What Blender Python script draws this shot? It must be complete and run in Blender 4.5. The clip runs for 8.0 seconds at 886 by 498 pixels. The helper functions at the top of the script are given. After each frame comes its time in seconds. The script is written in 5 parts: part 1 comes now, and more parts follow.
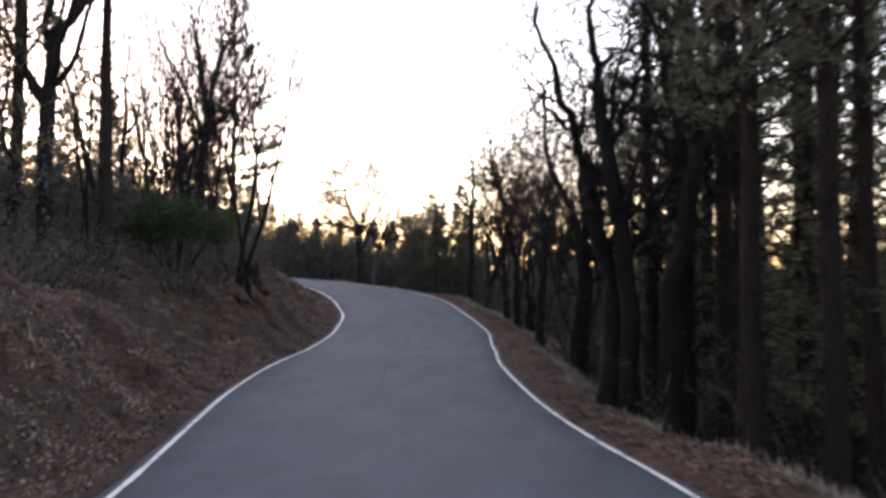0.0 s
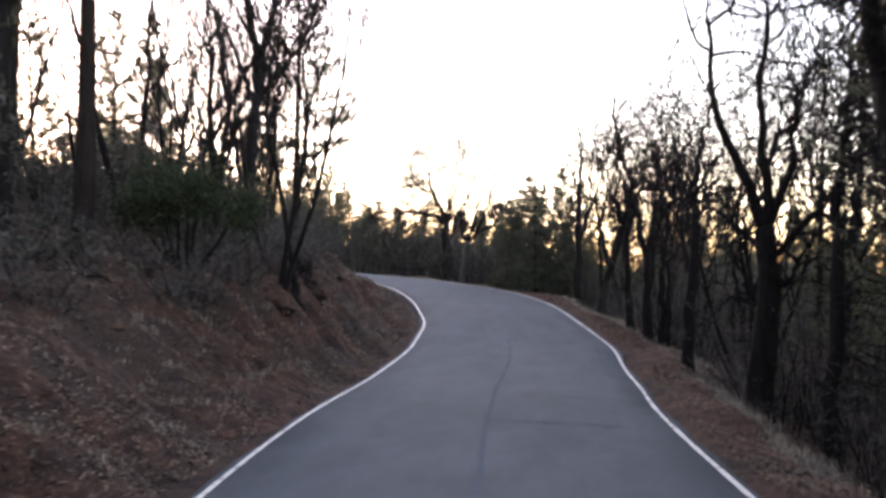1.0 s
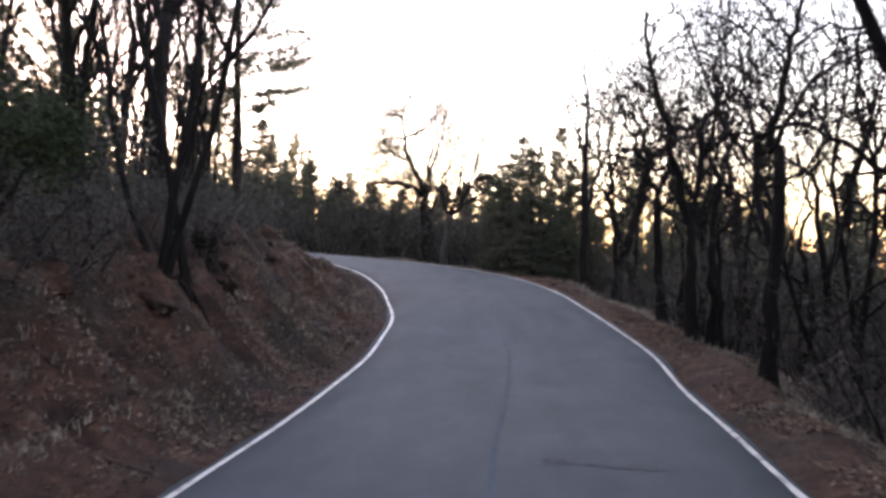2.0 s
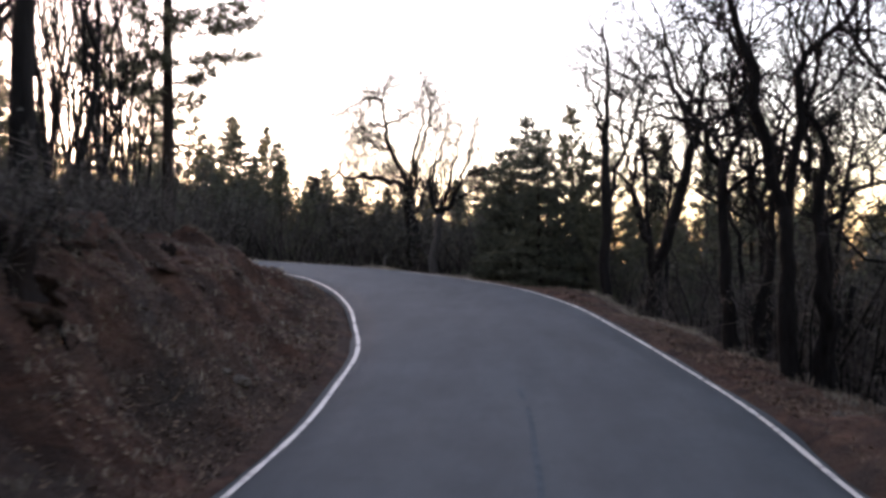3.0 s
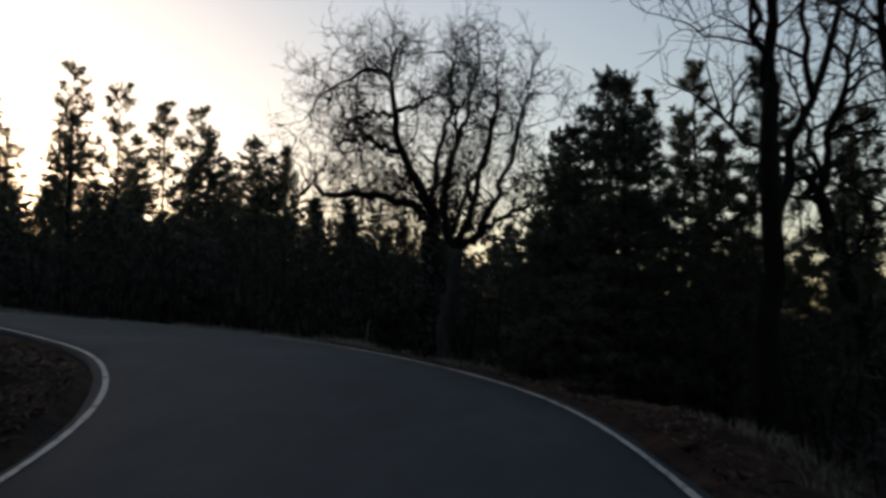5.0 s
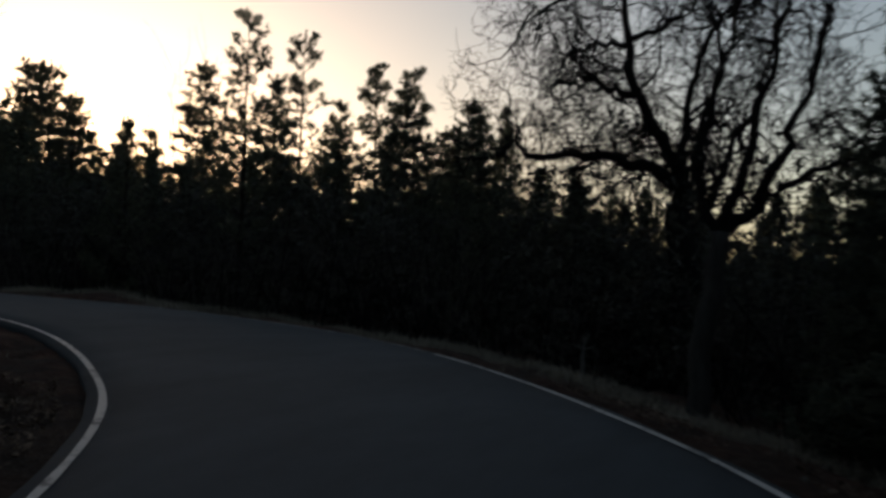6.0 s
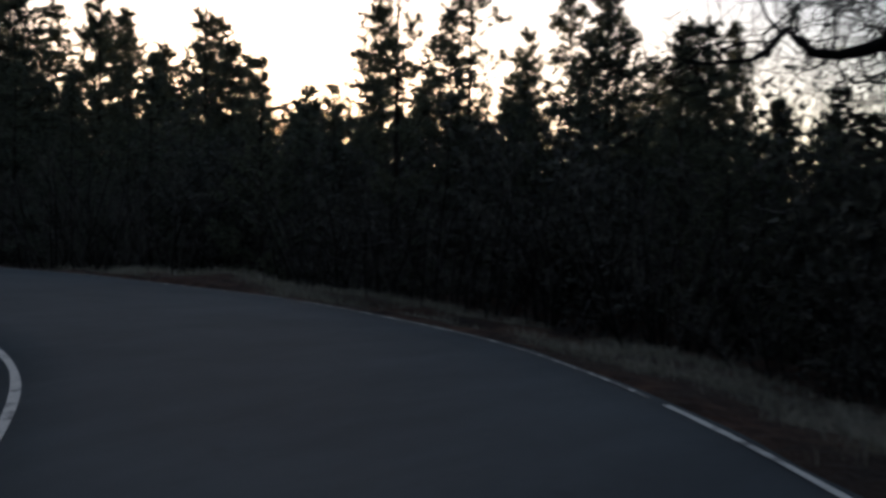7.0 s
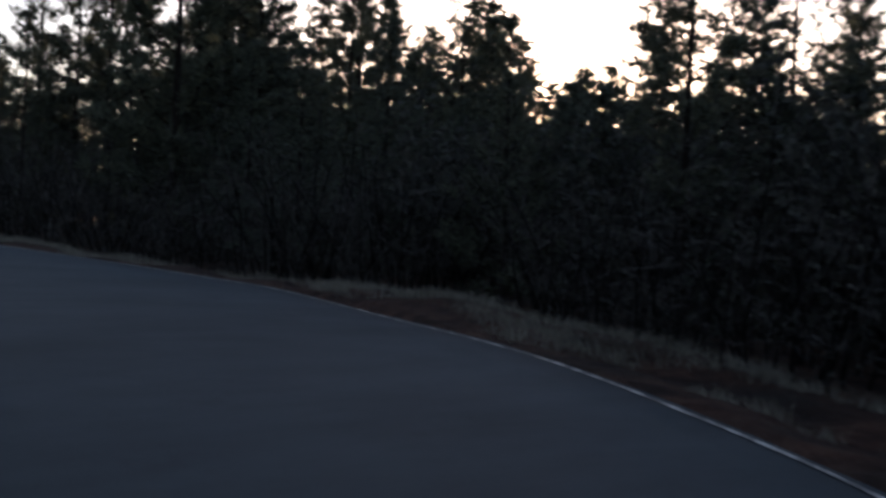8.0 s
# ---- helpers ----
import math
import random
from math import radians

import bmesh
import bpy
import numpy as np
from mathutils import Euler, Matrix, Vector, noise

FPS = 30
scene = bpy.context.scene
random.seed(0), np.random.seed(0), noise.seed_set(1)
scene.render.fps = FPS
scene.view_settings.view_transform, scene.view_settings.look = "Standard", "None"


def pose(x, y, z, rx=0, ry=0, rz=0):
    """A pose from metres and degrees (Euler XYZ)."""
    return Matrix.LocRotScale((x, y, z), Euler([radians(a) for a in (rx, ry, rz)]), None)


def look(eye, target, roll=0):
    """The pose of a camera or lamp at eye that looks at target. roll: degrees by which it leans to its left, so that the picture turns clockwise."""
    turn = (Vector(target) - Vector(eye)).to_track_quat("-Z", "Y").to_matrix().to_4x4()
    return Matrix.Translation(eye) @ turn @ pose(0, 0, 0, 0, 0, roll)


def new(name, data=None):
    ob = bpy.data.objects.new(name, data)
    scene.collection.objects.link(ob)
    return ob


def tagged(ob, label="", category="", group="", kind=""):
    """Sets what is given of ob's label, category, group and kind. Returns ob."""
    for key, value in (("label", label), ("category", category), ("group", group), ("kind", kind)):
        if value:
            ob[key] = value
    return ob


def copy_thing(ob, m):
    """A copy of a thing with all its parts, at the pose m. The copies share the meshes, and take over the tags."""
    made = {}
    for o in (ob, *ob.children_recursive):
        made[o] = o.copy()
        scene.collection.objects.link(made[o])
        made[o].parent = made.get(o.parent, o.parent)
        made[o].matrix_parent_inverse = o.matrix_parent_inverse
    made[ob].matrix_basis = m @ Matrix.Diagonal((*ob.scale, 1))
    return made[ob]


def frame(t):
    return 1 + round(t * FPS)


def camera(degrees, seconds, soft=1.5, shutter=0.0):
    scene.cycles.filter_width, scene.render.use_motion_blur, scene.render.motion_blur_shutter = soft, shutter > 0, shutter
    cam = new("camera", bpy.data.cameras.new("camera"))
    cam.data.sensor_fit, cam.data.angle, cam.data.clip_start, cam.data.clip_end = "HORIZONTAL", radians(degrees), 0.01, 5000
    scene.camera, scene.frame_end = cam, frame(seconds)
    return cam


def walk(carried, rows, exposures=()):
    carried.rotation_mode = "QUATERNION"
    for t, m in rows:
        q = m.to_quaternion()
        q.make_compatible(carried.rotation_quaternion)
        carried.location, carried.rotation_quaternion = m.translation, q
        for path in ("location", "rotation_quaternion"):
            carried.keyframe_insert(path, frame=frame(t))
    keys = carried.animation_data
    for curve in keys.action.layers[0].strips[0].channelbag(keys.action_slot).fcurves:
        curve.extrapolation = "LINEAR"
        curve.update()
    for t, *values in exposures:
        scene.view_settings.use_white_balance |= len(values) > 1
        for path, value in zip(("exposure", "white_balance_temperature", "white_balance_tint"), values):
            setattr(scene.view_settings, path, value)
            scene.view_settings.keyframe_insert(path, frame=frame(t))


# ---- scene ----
cam = camera(50.0, 8.0, soft=3.1, shutter=0.3)
PATH = [
    (0, (0.486, -0.439, 1.522), (0.257, 9.548, 1.985), 0.17),
    (0.5, (0.105, 3.182, 1.739), (-0.648, 13.150, 2.026), 0.12),
    (0.8, (-0.242, 5.207, 1.727), (-1.168, 15.151, 2.242), 0.37),
    (1, (-0.245, 6.433, 1.755), (-1.380, 16.361, 2.146), 0.48),
    (1.3, (-0.461, 8.487, 1.777), (-1.523, 18.430, 1.782), 0.42),
    (1.5, (-0.551, 9.852, 1.780), (-1.531, 19.803, 1.733), 0.33),
    (1.7, (-0.610, 11.193, 1.755), (-1.575, 21.146, 1.871), 0.28),
    (2.8, (-1.179, 17.448, 1.750), (-2.142, 27.398, 2.029), -0.83),
    (3, (-1.201, 18.804, 1.812), (-2.093, 28.760, 2.097), -0.70),
    (3.5, (-1.169, 22.205, 1.837), (-1.972, 32.170, 2.044), -0.12),
    (4, (-1.141, 25.709, 1.879), (-1.705, 35.678, 2.435), 0.11),
    (4.2, (-1.111, 27.109, 1.952), (-1.783, 37.072, 2.488), -0.18),
    (5.3, (-0.396, 33.532, 2.337), (-3.239, 43.066, 3.352), 1.17),
    (5.5, (-0.799, 34.628, 2.510), (-4.074, 44.047, 3.251), 1.27),
    (6, (-1.784, 37.299, 2.771), (-6.367, 46.164, 3.410), 1.64),
    (6.5, (-2.966, 39.701, 3.013), (-8.370, 48.108, 3.348), 2.25),
    (7, (-4.403, 41.906, 3.218), (-10.764, 49.621, 3.322), 0.84),
    (7.2, (-4.984, 42.654, 3.280), (-11.794, 49.975, 3.430), 1.91),
    (7.5, (-5.815, 43.587, 3.388), (-13.247, 50.278, 3.339), 2.63),
    (7.6, (-6.094, 43.872, 3.424), (-13.659, 50.411, 3.309), 2.81),
    (8, (-7.421, 45.049, 3.600), (-15.708, 50.645, 3.521), 2.62),
]
EXPOSURES = [
    (0.0, 4.12, 7050, 36), (0.5, 4.37, 7050, 36), (1.7, 4.45, 7050, 36), (2.8, 3.88, 7050, 36), (3.5, 3.85, 7000, 35), (4.2, 3.5, 6900, 32),
    (5.3, 0.6, 6350, 13), (5.5, 0.5, 6350, 13), (6.5, 0.86, 6350, 15), (7.0, 1.45, 6050, 17), (8.0, 1.72, 5700, 22),
]
walk(cam, [(t, look(eye, target, roll)) for t, eye, target, roll in PATH], EXPOSURES)

# ---- light: a low sun behind the woods ----
SUN_AZIMUTH, SUN_HEIGHT = 49.0, 3.2  # degrees left of +y, degrees above the horizon
world = bpy.data.worlds.new("evening_sky")
scene.world = world
world.use_nodes = True
wn = world.node_tree.nodes
sky = wn.new("ShaderNodeTexSky")
sky.sky_type = "NISHITA"
sky.sun_disc = False
sky.sun_elevation = radians(SUN_HEIGHT)
sky.sun_rotation = radians(-SUN_AZIMUTH)
sky.air_density, sky.dust_density, sky.ozone_density = 1.0, 1.6, 1.4
wn["Background"].inputs["Strength"].default_value = 0.15
haze = wn.new("ShaderNodeHueSaturation")  # thin evening haze pales the whole sky evenly
haze.inputs["Saturation"].default_value = 0.8
world.node_tree.links.new(sky.outputs["Color"], haze.inputs["Color"])
world.node_tree.links.new(haze.outputs["Color"], wn["Background"].inputs["Color"])
sun_data = bpy.data.lights.new("sun", "SUN")
sun_data.energy, sun_data.angle, sun_data.color = 2.0, radians(0.6), (1.0, 0.72, 0.42)
sun = new("sun", sun_data)
sa, sh = radians(SUN_AZIMUTH), radians(SUN_HEIGHT)
sun.matrix_world = look((-90 * math.sin(sa) * math.cos(sh), 90 * math.cos(sa) * math.cos(sh), 90 * math.sin(sh)), (0, 0, 0))


# ---- materials ----
def material(name, build):
    m = bpy.data.materials.new(name)
    m.use_nodes = True
    nt = m.node_tree
    bsdf = nt.nodes["Principled BSDF"]
    build(nt, bsdf)
    return m


def add(nt, kind, **values):
    n = nt.nodes.new(kind)
    for key, value in values.items():
        n.inputs[key.replace("_", " ")].default_value = value
    return n


def coords(nt, scale=(1, 1, 1), local=False):
    tc = nt.nodes.new("ShaderNodeTexCoord")
    mp = nt.nodes.new("ShaderNodeMapping")
    mp.inputs["Scale"].default_value = scale
    nt.links.new(tc.outputs["Object"], mp.inputs["Vector"])
    return mp.outputs["Vector"]


def noise_at(nt, vec, scale, detail=4, rough=0.6):
    n = add(nt, "ShaderNodeTexNoise", Scale=scale, Detail=detail, Roughness=rough)
    nt.links.new(vec, n.inputs["Vector"])
    return n.outputs["Fac"]


def ramp(nt, fac, stops):
    r = nt.nodes.new("ShaderNodeValToRGB")
    e = r.color_ramp.elements
    while len(e) < len(stops):
        e.new(0.5)
    for el, (at, col) in zip(e, stops):
        el.position = at
        el.color = (*col, 1) if len(col) == 3 else col
    nt.links.new(fac, r.inputs["Fac"])
    return r.outputs["Color"]


def mix(nt, fac, a, b, kind="MIX"):
    m = nt.nodes.new("ShaderNodeMix")
    m.data_type = "RGBA"
    m.blend_type = kind
    for sock, v in ((m.inputs[0], fac), (m.inputs[6], a), (m.inputs[7], b)):
        if isinstance(v, (int, float)):
            sock.default_value = v
        elif isinstance(v, tuple):
            sock.default_value = (*v, 1)
        else:
            nt.links.new(v, sock)
    return m.outputs[2]


def bump(nt, bsdf, height, strength, distance):
    b = add(nt, "ShaderNodeBump", Strength=strength, Distance=distance)
    nt.links.new(height, b.inputs["Height"])
    nt.links.new(b.outputs["Normal"], bsdf.inputs["Normal"])


def build_asphalt(nt, bsdf):
    v = coords(nt)
    fine = noise_at(nt, v, 90, 3, 0.7)
    broad = noise_at(nt, v, 0.42, 4, 0.55)
    streak = noise_at(nt, coords(nt, (1.0, 0.3, 1.0)), 1.6, 6, 0.7)  # wheel-worn streaks along the road
    # bluish greys: the blue cast of the skylight is put into the base colour
    c = ramp(nt, broad, [(0.34, (0.0232, 0.0345, 0.0415)), (0.68, (0.0462, 0.0612, 0.0712))])
    c = mix(nt, 0.4, c, ramp(nt, streak, [(0.38, (0.0172, 0.0258, 0.0325)), (0.62, (0.0578, 0.0742, 0.0846))]))
    c = mix(nt, 0.3, c, ramp(nt, fine, [(0.3, (0.0115, 0.0135, 0.0162)), (0.7, (0.0585, 0.0695, 0.0758))]))
    stain = ramp(nt, noise_at(nt, v, 1.3, 5, 0.75), [(0.62, (0, 0, 0)), (0.7, (0.35, 0.35, 0.35))])
    c = mix(nt, stain, c, (0.018, 0.021, 0.025))
    nt.links.new(c, bsdf.inputs["Base Color"])
    bsdf.inputs["Roughness"].default_value = 0.8
    bsdf.inputs["Specular IOR Level"].default_value = 0.2
    bump(nt, bsdf, fine, 0.35, 0.01)


def build_paint(wear):
    def build(nt, bsdf):
        v = coords(nt)
        patches = noise_at(nt, v, 5.0, 5, 0.7)
        fine = noise_at(nt, v, 70, 2, 0.7)
        worn = ramp(nt, patches, [(wear - 0.06, (1, 1, 1)), (wear + 0.06, (0, 0, 0))])
        white = ramp(nt, fine, [(0.3, (0.36, 0.345, 0.315)), (0.7, (0.54, 0.52, 0.48))])
        c = mix(nt, worn, white, (0.07, 0.068, 0.068))
        nt.links.new(c, bsdf.inputs["Base Color"])
        bsdf.inputs["Roughness"].default_value = 0.6
        bump(nt, bsdf, fine, 0.3, 0.004)
    return build


def build_tar(nt, bsdf):
    n = noise_at(nt, coords(nt), 14, 4)
    nt.links.new(ramp(nt, n, [(0.35, (0.022, 0.025, 0.03)), (0.65, (0.052, 0.059, 0.068))]), bsdf.inputs["Base Color"])
    bsdf.inputs["Roughness"].default_value = 0.85
    bsdf.inputs["Specular IOR Level"].default_value = 0.15


def build_ground(nt, bsdf):
    v = coords(nt)
    big = noise_at(nt, v, 0.35, 5, 0.6)
    mid = noise_at(nt, v, 3.2, 5, 0.65)
    fine = noise_at(nt, v, 26, 4, 0.7)
    soil = ramp(nt, mid, [(0.28, (0.017, 0.0095, 0.0075)), (0.5, (0.075, 0.036, 0.0235)), (0.72, (0.145, 0.076, 0.05))])
    litter = ramp(nt, fine, [(0.3, (0.022, 0.0148, 0.011)), (0.55, (0.066, 0.043, 0.0305)), (0.75, (0.14, 0.098, 0.071))])
    duff = ramp(nt, fine, [(0.3, (0.014, 0.012, 0.0105)), (0.7, (0.052, 0.044, 0.037))])
    c = mix(nt, ramp(nt, big, [(0.45, (0, 0, 0)), (0.65, (0.9, 0.9, 0.9))]), soil, litter)
    c = mix(nt, ramp(nt, noise_at(nt, v, 0.8, 4), [(0.52, (0, 0, 0)), (0.68, (0.85, 0.85, 0.85))]), c, duff)
    dark_streak = ramp(nt, noise_at(nt, coords(nt, (0.7, 0.7, 2.4)), 1.7, 6, 0.72), [(0.5, (0, 0, 0)), (0.66, (0.75, 0.75, 0.75))])  # dark streaks from stretched noise
    c = mix(nt, dark_streak, c, (0.016, 0.0105, 0.0085))
    nt.links.new(c, bsdf.inputs["Base Color"])
    bsdf.inputs["Roughness"].default_value = 0.95
    bsdf.inputs["Specular IOR Level"].default_value = 0.2
    clods = noise_at(nt, v, 6.5, 6, 0.72)
    bump(nt, bsdf, mix(nt, 0.4, clods, fine), 1.0, 0.2)


def build_bark(dark, light, scale=7.0):
    def build(nt, bsdf):
        v = coords(nt, (1, 1, 0.22))
        n = noise_at(nt, v, scale, 5, 0.7)
        big = noise_at(nt, coords(nt), 1.3, 3, 0.5)
        c = ramp(nt, n, [(0.3, dark), (0.7, light)])
        c = mix(nt, mix(nt, 0.5, big, (0.2, 0.2, 0.2)), c, tuple(0.5 * (a + b) * 1.25 for a, b in zip(dark, light)))
        nt.links.new(c, bsdf.inputs["Base Color"])
        bsdf.inputs["Roughness"].default_value = 0.9
        bsdf.inputs["Specular IOR Level"].default_value = 0.06
        bump(nt, bsdf, n, 1.0, 0.07)
    return build


def build_foliage(low, high, clear=0.25):
    def build(nt, bsdf):
        g = nt.nodes.new("ShaderNodeNewGeometry")
        c = ramp(nt, g.outputs["Random Per Island"], [(0.1, low), (0.9, high)])
        c = mix(nt, ramp(nt, noise_at(nt, coords(nt), 1.2, 2), [(0.35, (0, 0, 0)), (0.7, (0.6, 0.6, 0.6))]), c, tuple(0.55 * a for a in low))
        nt.links.new(c, bsdf.inputs["Base Color"])
        bsdf.inputs["Roughness"].default_value = 0.8
        bsdf.inputs["Specular IOR Level"].default_value = 0.2
        if clear:
            t = nt.nodes.new("ShaderNodeBsdfTranslucent")
            nt.links.new(c, t.inputs["Color"])
            ms = nt.nodes.new("ShaderNodeMixShader")
            ms.inputs[0].default_value = clear
            nt.links.new(bsdf.outputs[0], ms.inputs[1])
            nt.links.new(t.outputs[0], ms.inputs[2])
            nt.links.new(ms.outputs[0], nt.nodes["Material Output"].inputs["Surface"])
    return build


ASPHALT = material("weathered_asphalt", build_asphalt)
PAINT = material("white_road_paint", build_paint(0.42))
WORN_PAINT = material("worn_road_paint", build_paint(0.52))
TAR = material("tar", build_tar)
JOINT = material("dusty_paving_joint", build_bark((0.044, 0.058, 0.067), (0.066, 0.082, 0.093), 6))
GROUND = material("red_soil_and_leaf_litter", build_ground)
# pine and oak bark near black: the trunks' backlit shade is put into the colour
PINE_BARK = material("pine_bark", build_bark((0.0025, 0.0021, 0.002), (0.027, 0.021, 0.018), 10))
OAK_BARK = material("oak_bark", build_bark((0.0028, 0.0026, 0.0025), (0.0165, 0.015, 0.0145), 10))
# paler mid-grey bark for the roadside oak's trunk
GREY_BARK = material("mid_grey_oak_bark", build_bark((0.012, 0.0115, 0.011), (0.07, 0.066, 0.062), 9))
PALE_BARK = material("pale_bark", build_bark((0.05, 0.047, 0.044), (0.16, 0.15, 0.14), 8))
ROTTEN = material("dark_rotten_wood", build_bark((0.004, 0.0035, 0.0032), (0.02, 0.0145, 0.012), 12))
NEEDLES = material("pine_needles", build_foliage((0.047, 0.054, 0.037), (0.122, 0.126, 0.083), 0.45))
FIR_NEEDLES = material("fir_needles", build_foliage((0.046, 0.055, 0.042), (0.112, 0.121, 0.086), 0.42))
EVERGREEN = material("evergreen_leaves", build_foliage((0.013, 0.02, 0.01), (0.034, 0.046, 0.019)))
BRUSH = material("brush_leaves", build_foliage((0.03, 0.031, 0.026), (0.085, 0.082, 0.066)))
TWIGS = material("grey_brush_twigs", build_foliage((0.036, 0.031, 0.028), (0.125, 0.108, 0.096), 0))
DEAD_LEAVES = material("dead_leaves", build_foliage((0.04, 0.026, 0.018), (0.205, 0.14, 0.096), 0))
DRY_GRASS = material("dry_grass", build_foliage((0.14, 0.125, 0.1), (0.36, 0.32, 0.25), 0.25))
STONE = material("field_stone", build_bark((0.035, 0.029, 0.025), (0.11, 0.095, 0.08), 5))


# ---- mesh helpers ----
class Soup:
    """Points and faces gathered for one mesh."""

    def __init__(self):
        self.v, self.f, self.n = [], [], 0

    def put(self, verts, faces):
        self.v.append(np.asarray(verts, float))
        self.f += [tuple(i + self.n for i in f) for f in faces]
        self.n += len(verts)

    def tube(self, pts, radii, sides=6, cap=True, rough=0.0, rng=None):
        pts = np.asarray(pts, float)
        k = len(pts)
        tang = np.gradient(pts, axis=0)
        tang /= np.linalg.norm(tang, axis=1)[:, None] + 1e-9
        ref = np.array([1.0, 0.13, 0.0]) if abs(tang[0][0]) < 0.8 else np.array([0.0, 1.0, 0.1])
        ang = np.arange(sides) * 2 * math.pi / sides
        vs = []
        for i in range(k):
            a = np.cross(tang[i], ref)
            a /= np.linalg.norm(a) + 1e-9
            b = np.cross(tang[i], a)
            ref = np.cross(a, tang[i])
            rr = radii[i] * (1 + (rng.uniform(-rough, rough, sides) if rng is not None else 0))
            vs.append(pts[i] + (np.cos(ang) * rr)[:, None] * a + (np.sin(ang) * rr)[:, None] * b)
        fs = [(i * sides + j, i * sides + (j + 1) % sides, (i + 1) * sides + (j + 1) % sides, (i + 1) * sides + j) for i in range(k - 1) for j in range(sides)]
        if cap:
            fs.append(tuple(range((k - 1) * sides, k * sides)))
            fs.append(tuple(reversed(range(sides))))
        self.put(np.concatenate(vs), fs)

    def mesh(self, name, mat, smooth=True):
        me = bpy.data.meshes.new(name)
        me.from_pydata(np.concatenate(self.v).tolist() if self.v else [], [], self.f)
        me.materials.append(mat)
        if smooth:
            me.polygons.foreach_set("use_smooth", [True] * len(me.polygons))
        me.update()
        return me


def part(name, soup, mat, parent, label="", smooth=True):
    ob = new(name, soup.mesh(name, mat, smooth))
    ob.parent = parent
    if label:
        tagged(ob, label)
    return ob


# ---- the lie of the land ----
LEFT_EDGE = [(-1.2, -60), (-1.3, -8), (-1.8, 0.01), (-2.3, 7.43), (-2.64, 10.03), (-3.2, 14.5), (-3.44, 18.5), (-3.48, 22), (-3.58, 26.5), (-3.59, 28.99), (-3.68, 30.97), (-3.78, 32.98), (-4.26, 35.36), (-4.78, 37.61), (-6.09, 40.87), (-7.55, 42.76), (-8.89, 43.86), (-10.17, 44.74), (-11.46, 45.39), (-12.7, 45.62), (-14.96, 45.5), (-18.02, 45.4), (-22.03, 44.95), (-40, 38.5), (-75, 24)]
RIGHT_EDGE = [(3.6, -60), (3.3, -8), (2.74, -0), (2.21, 7.71), (1.88, 9.91), (1.65, 12.11), (1.42, 15.7), (1.22, 20), (1.26, 23.2), (1.23, 26), (1.21, 29.79), (0.81, 32.68), (0.31, 35.48), (-0.33, 38.56), (-1.68, 42.16), (-2.99, 44.01), (-4.22, 45.29), (-5.41, 46.42), (-6.86, 47.67), (-8.45, 48.78), (-9.95, 49.58), (-11.66, 50.05), (-13.68, 50.4), (-16.19, 50.25), (-18.8, 50.25), (-20.98, 49.69), (-25.96, 48.07), (-42, 42), (-77, 28)]
GRADE = [(-60, 0.17), (-5, -0.07), (0, -0.06), (5, -0.08), (10, -0.05), (15, -0.05), (20, 0.06), (25, 0.05), (30, 0.27), (35, 0.87), (40, 1.37), (45, 1.93), (50, 2.29), (55, 2.7), (60, 2.91), (65, 3.12), (75, 3.47), (130, 4.9)]


def smooth_line(pts, step=0.25):
    """An evenly stepped curve through the points."""
    p = np.array(pts, float)
    out = []
    for i in range(len(p) - 1):
        a, b, c, d = p[max(i - 1, 0)], p[i], p[i + 1], p[min(i + 2, len(p) - 1)]
        lc, lb, ld = np.linalg.norm(c - b), max(np.linalg.norm(b - a), 1e-6), max(np.linalg.norm(d - c), 1e-6)
        m1 = ((c - b) / lc * lb + (b - a) / lb * lc) / (lb + lc) if i > 0 else (c - b) / lc
        m2 = ((d - c) / ld * lc + (c - b) / lc * ld) / (lc + ld) if i < len(p) - 2 else (c - b) / lc
        u = np.arange(0, 1, step / lc / 2)[:, None]
        out.append((2 * u**3 - 3 * u**2 + 1) * b + (u**3 - 2 * u**2 + u) * lc * m1 + (-2 * u**3 + 3 * u**2) * c + (u**3 - u**2) * lc * m2)
    q = np.concatenate(out + [p[-1:]])
    s = np.concatenate([[0], np.cumsum(np.linalg.norm(np.diff(q, axis=0), axis=1))])
    e = np.arange(0, s[-1], step)
    even = np.stack([np.interp(e, s, q[:, i]) for i in (0, 1)], 1)
    soft = np.hanning(11) / np.hanning(11).sum()
    return np.stack([np.convolve(np.pad(even[:, i], 5, mode="reflect", reflect_type="odd"), soft, "valid") for i in (0, 1)], 1)


EDGE_L, EDGE_R = smooth_line(LEFT_EDGE), smooth_line(RIGHT_EDGE)
MIDDLE = np.array([(a + EDGE_R[((EDGE_R - a) ** 2).sum(1).argmin()]) / 2 for a in EDGE_L[::2]])
MID_S = np.concatenate([[0], np.cumsum(np.linalg.norm(np.diff(MIDDLE, axis=0), axis=1))])
MID_S -= MID_S[np.abs(MIDDLE[:, 1]).argmin()]
MID_Z = np.interp(MID_S, *zip(*GRADE))
MID_Z = np.convolve(np.pad(MID_Z, 6, mode="edge"), np.hanning(13) / np.hanning(13).sum(), "valid")
TANG = np.gradient(MIDDLE, axis=0)
TANG /= np.linalg.norm(TANG, axis=1)[:, None]
HALF_L = np.array([np.sqrt(((EDGE_L - m) ** 2).sum(1).min()) for m in MIDDLE])
HALF_R = np.array([np.sqrt(((EDGE_R - m) ** 2).sum(1).min()) for m in MIDDLE])
TABLE_S = np.array([-60, 0, 10, 20, 25, 29, 33, 38, 44, 50, 60, 130.0])
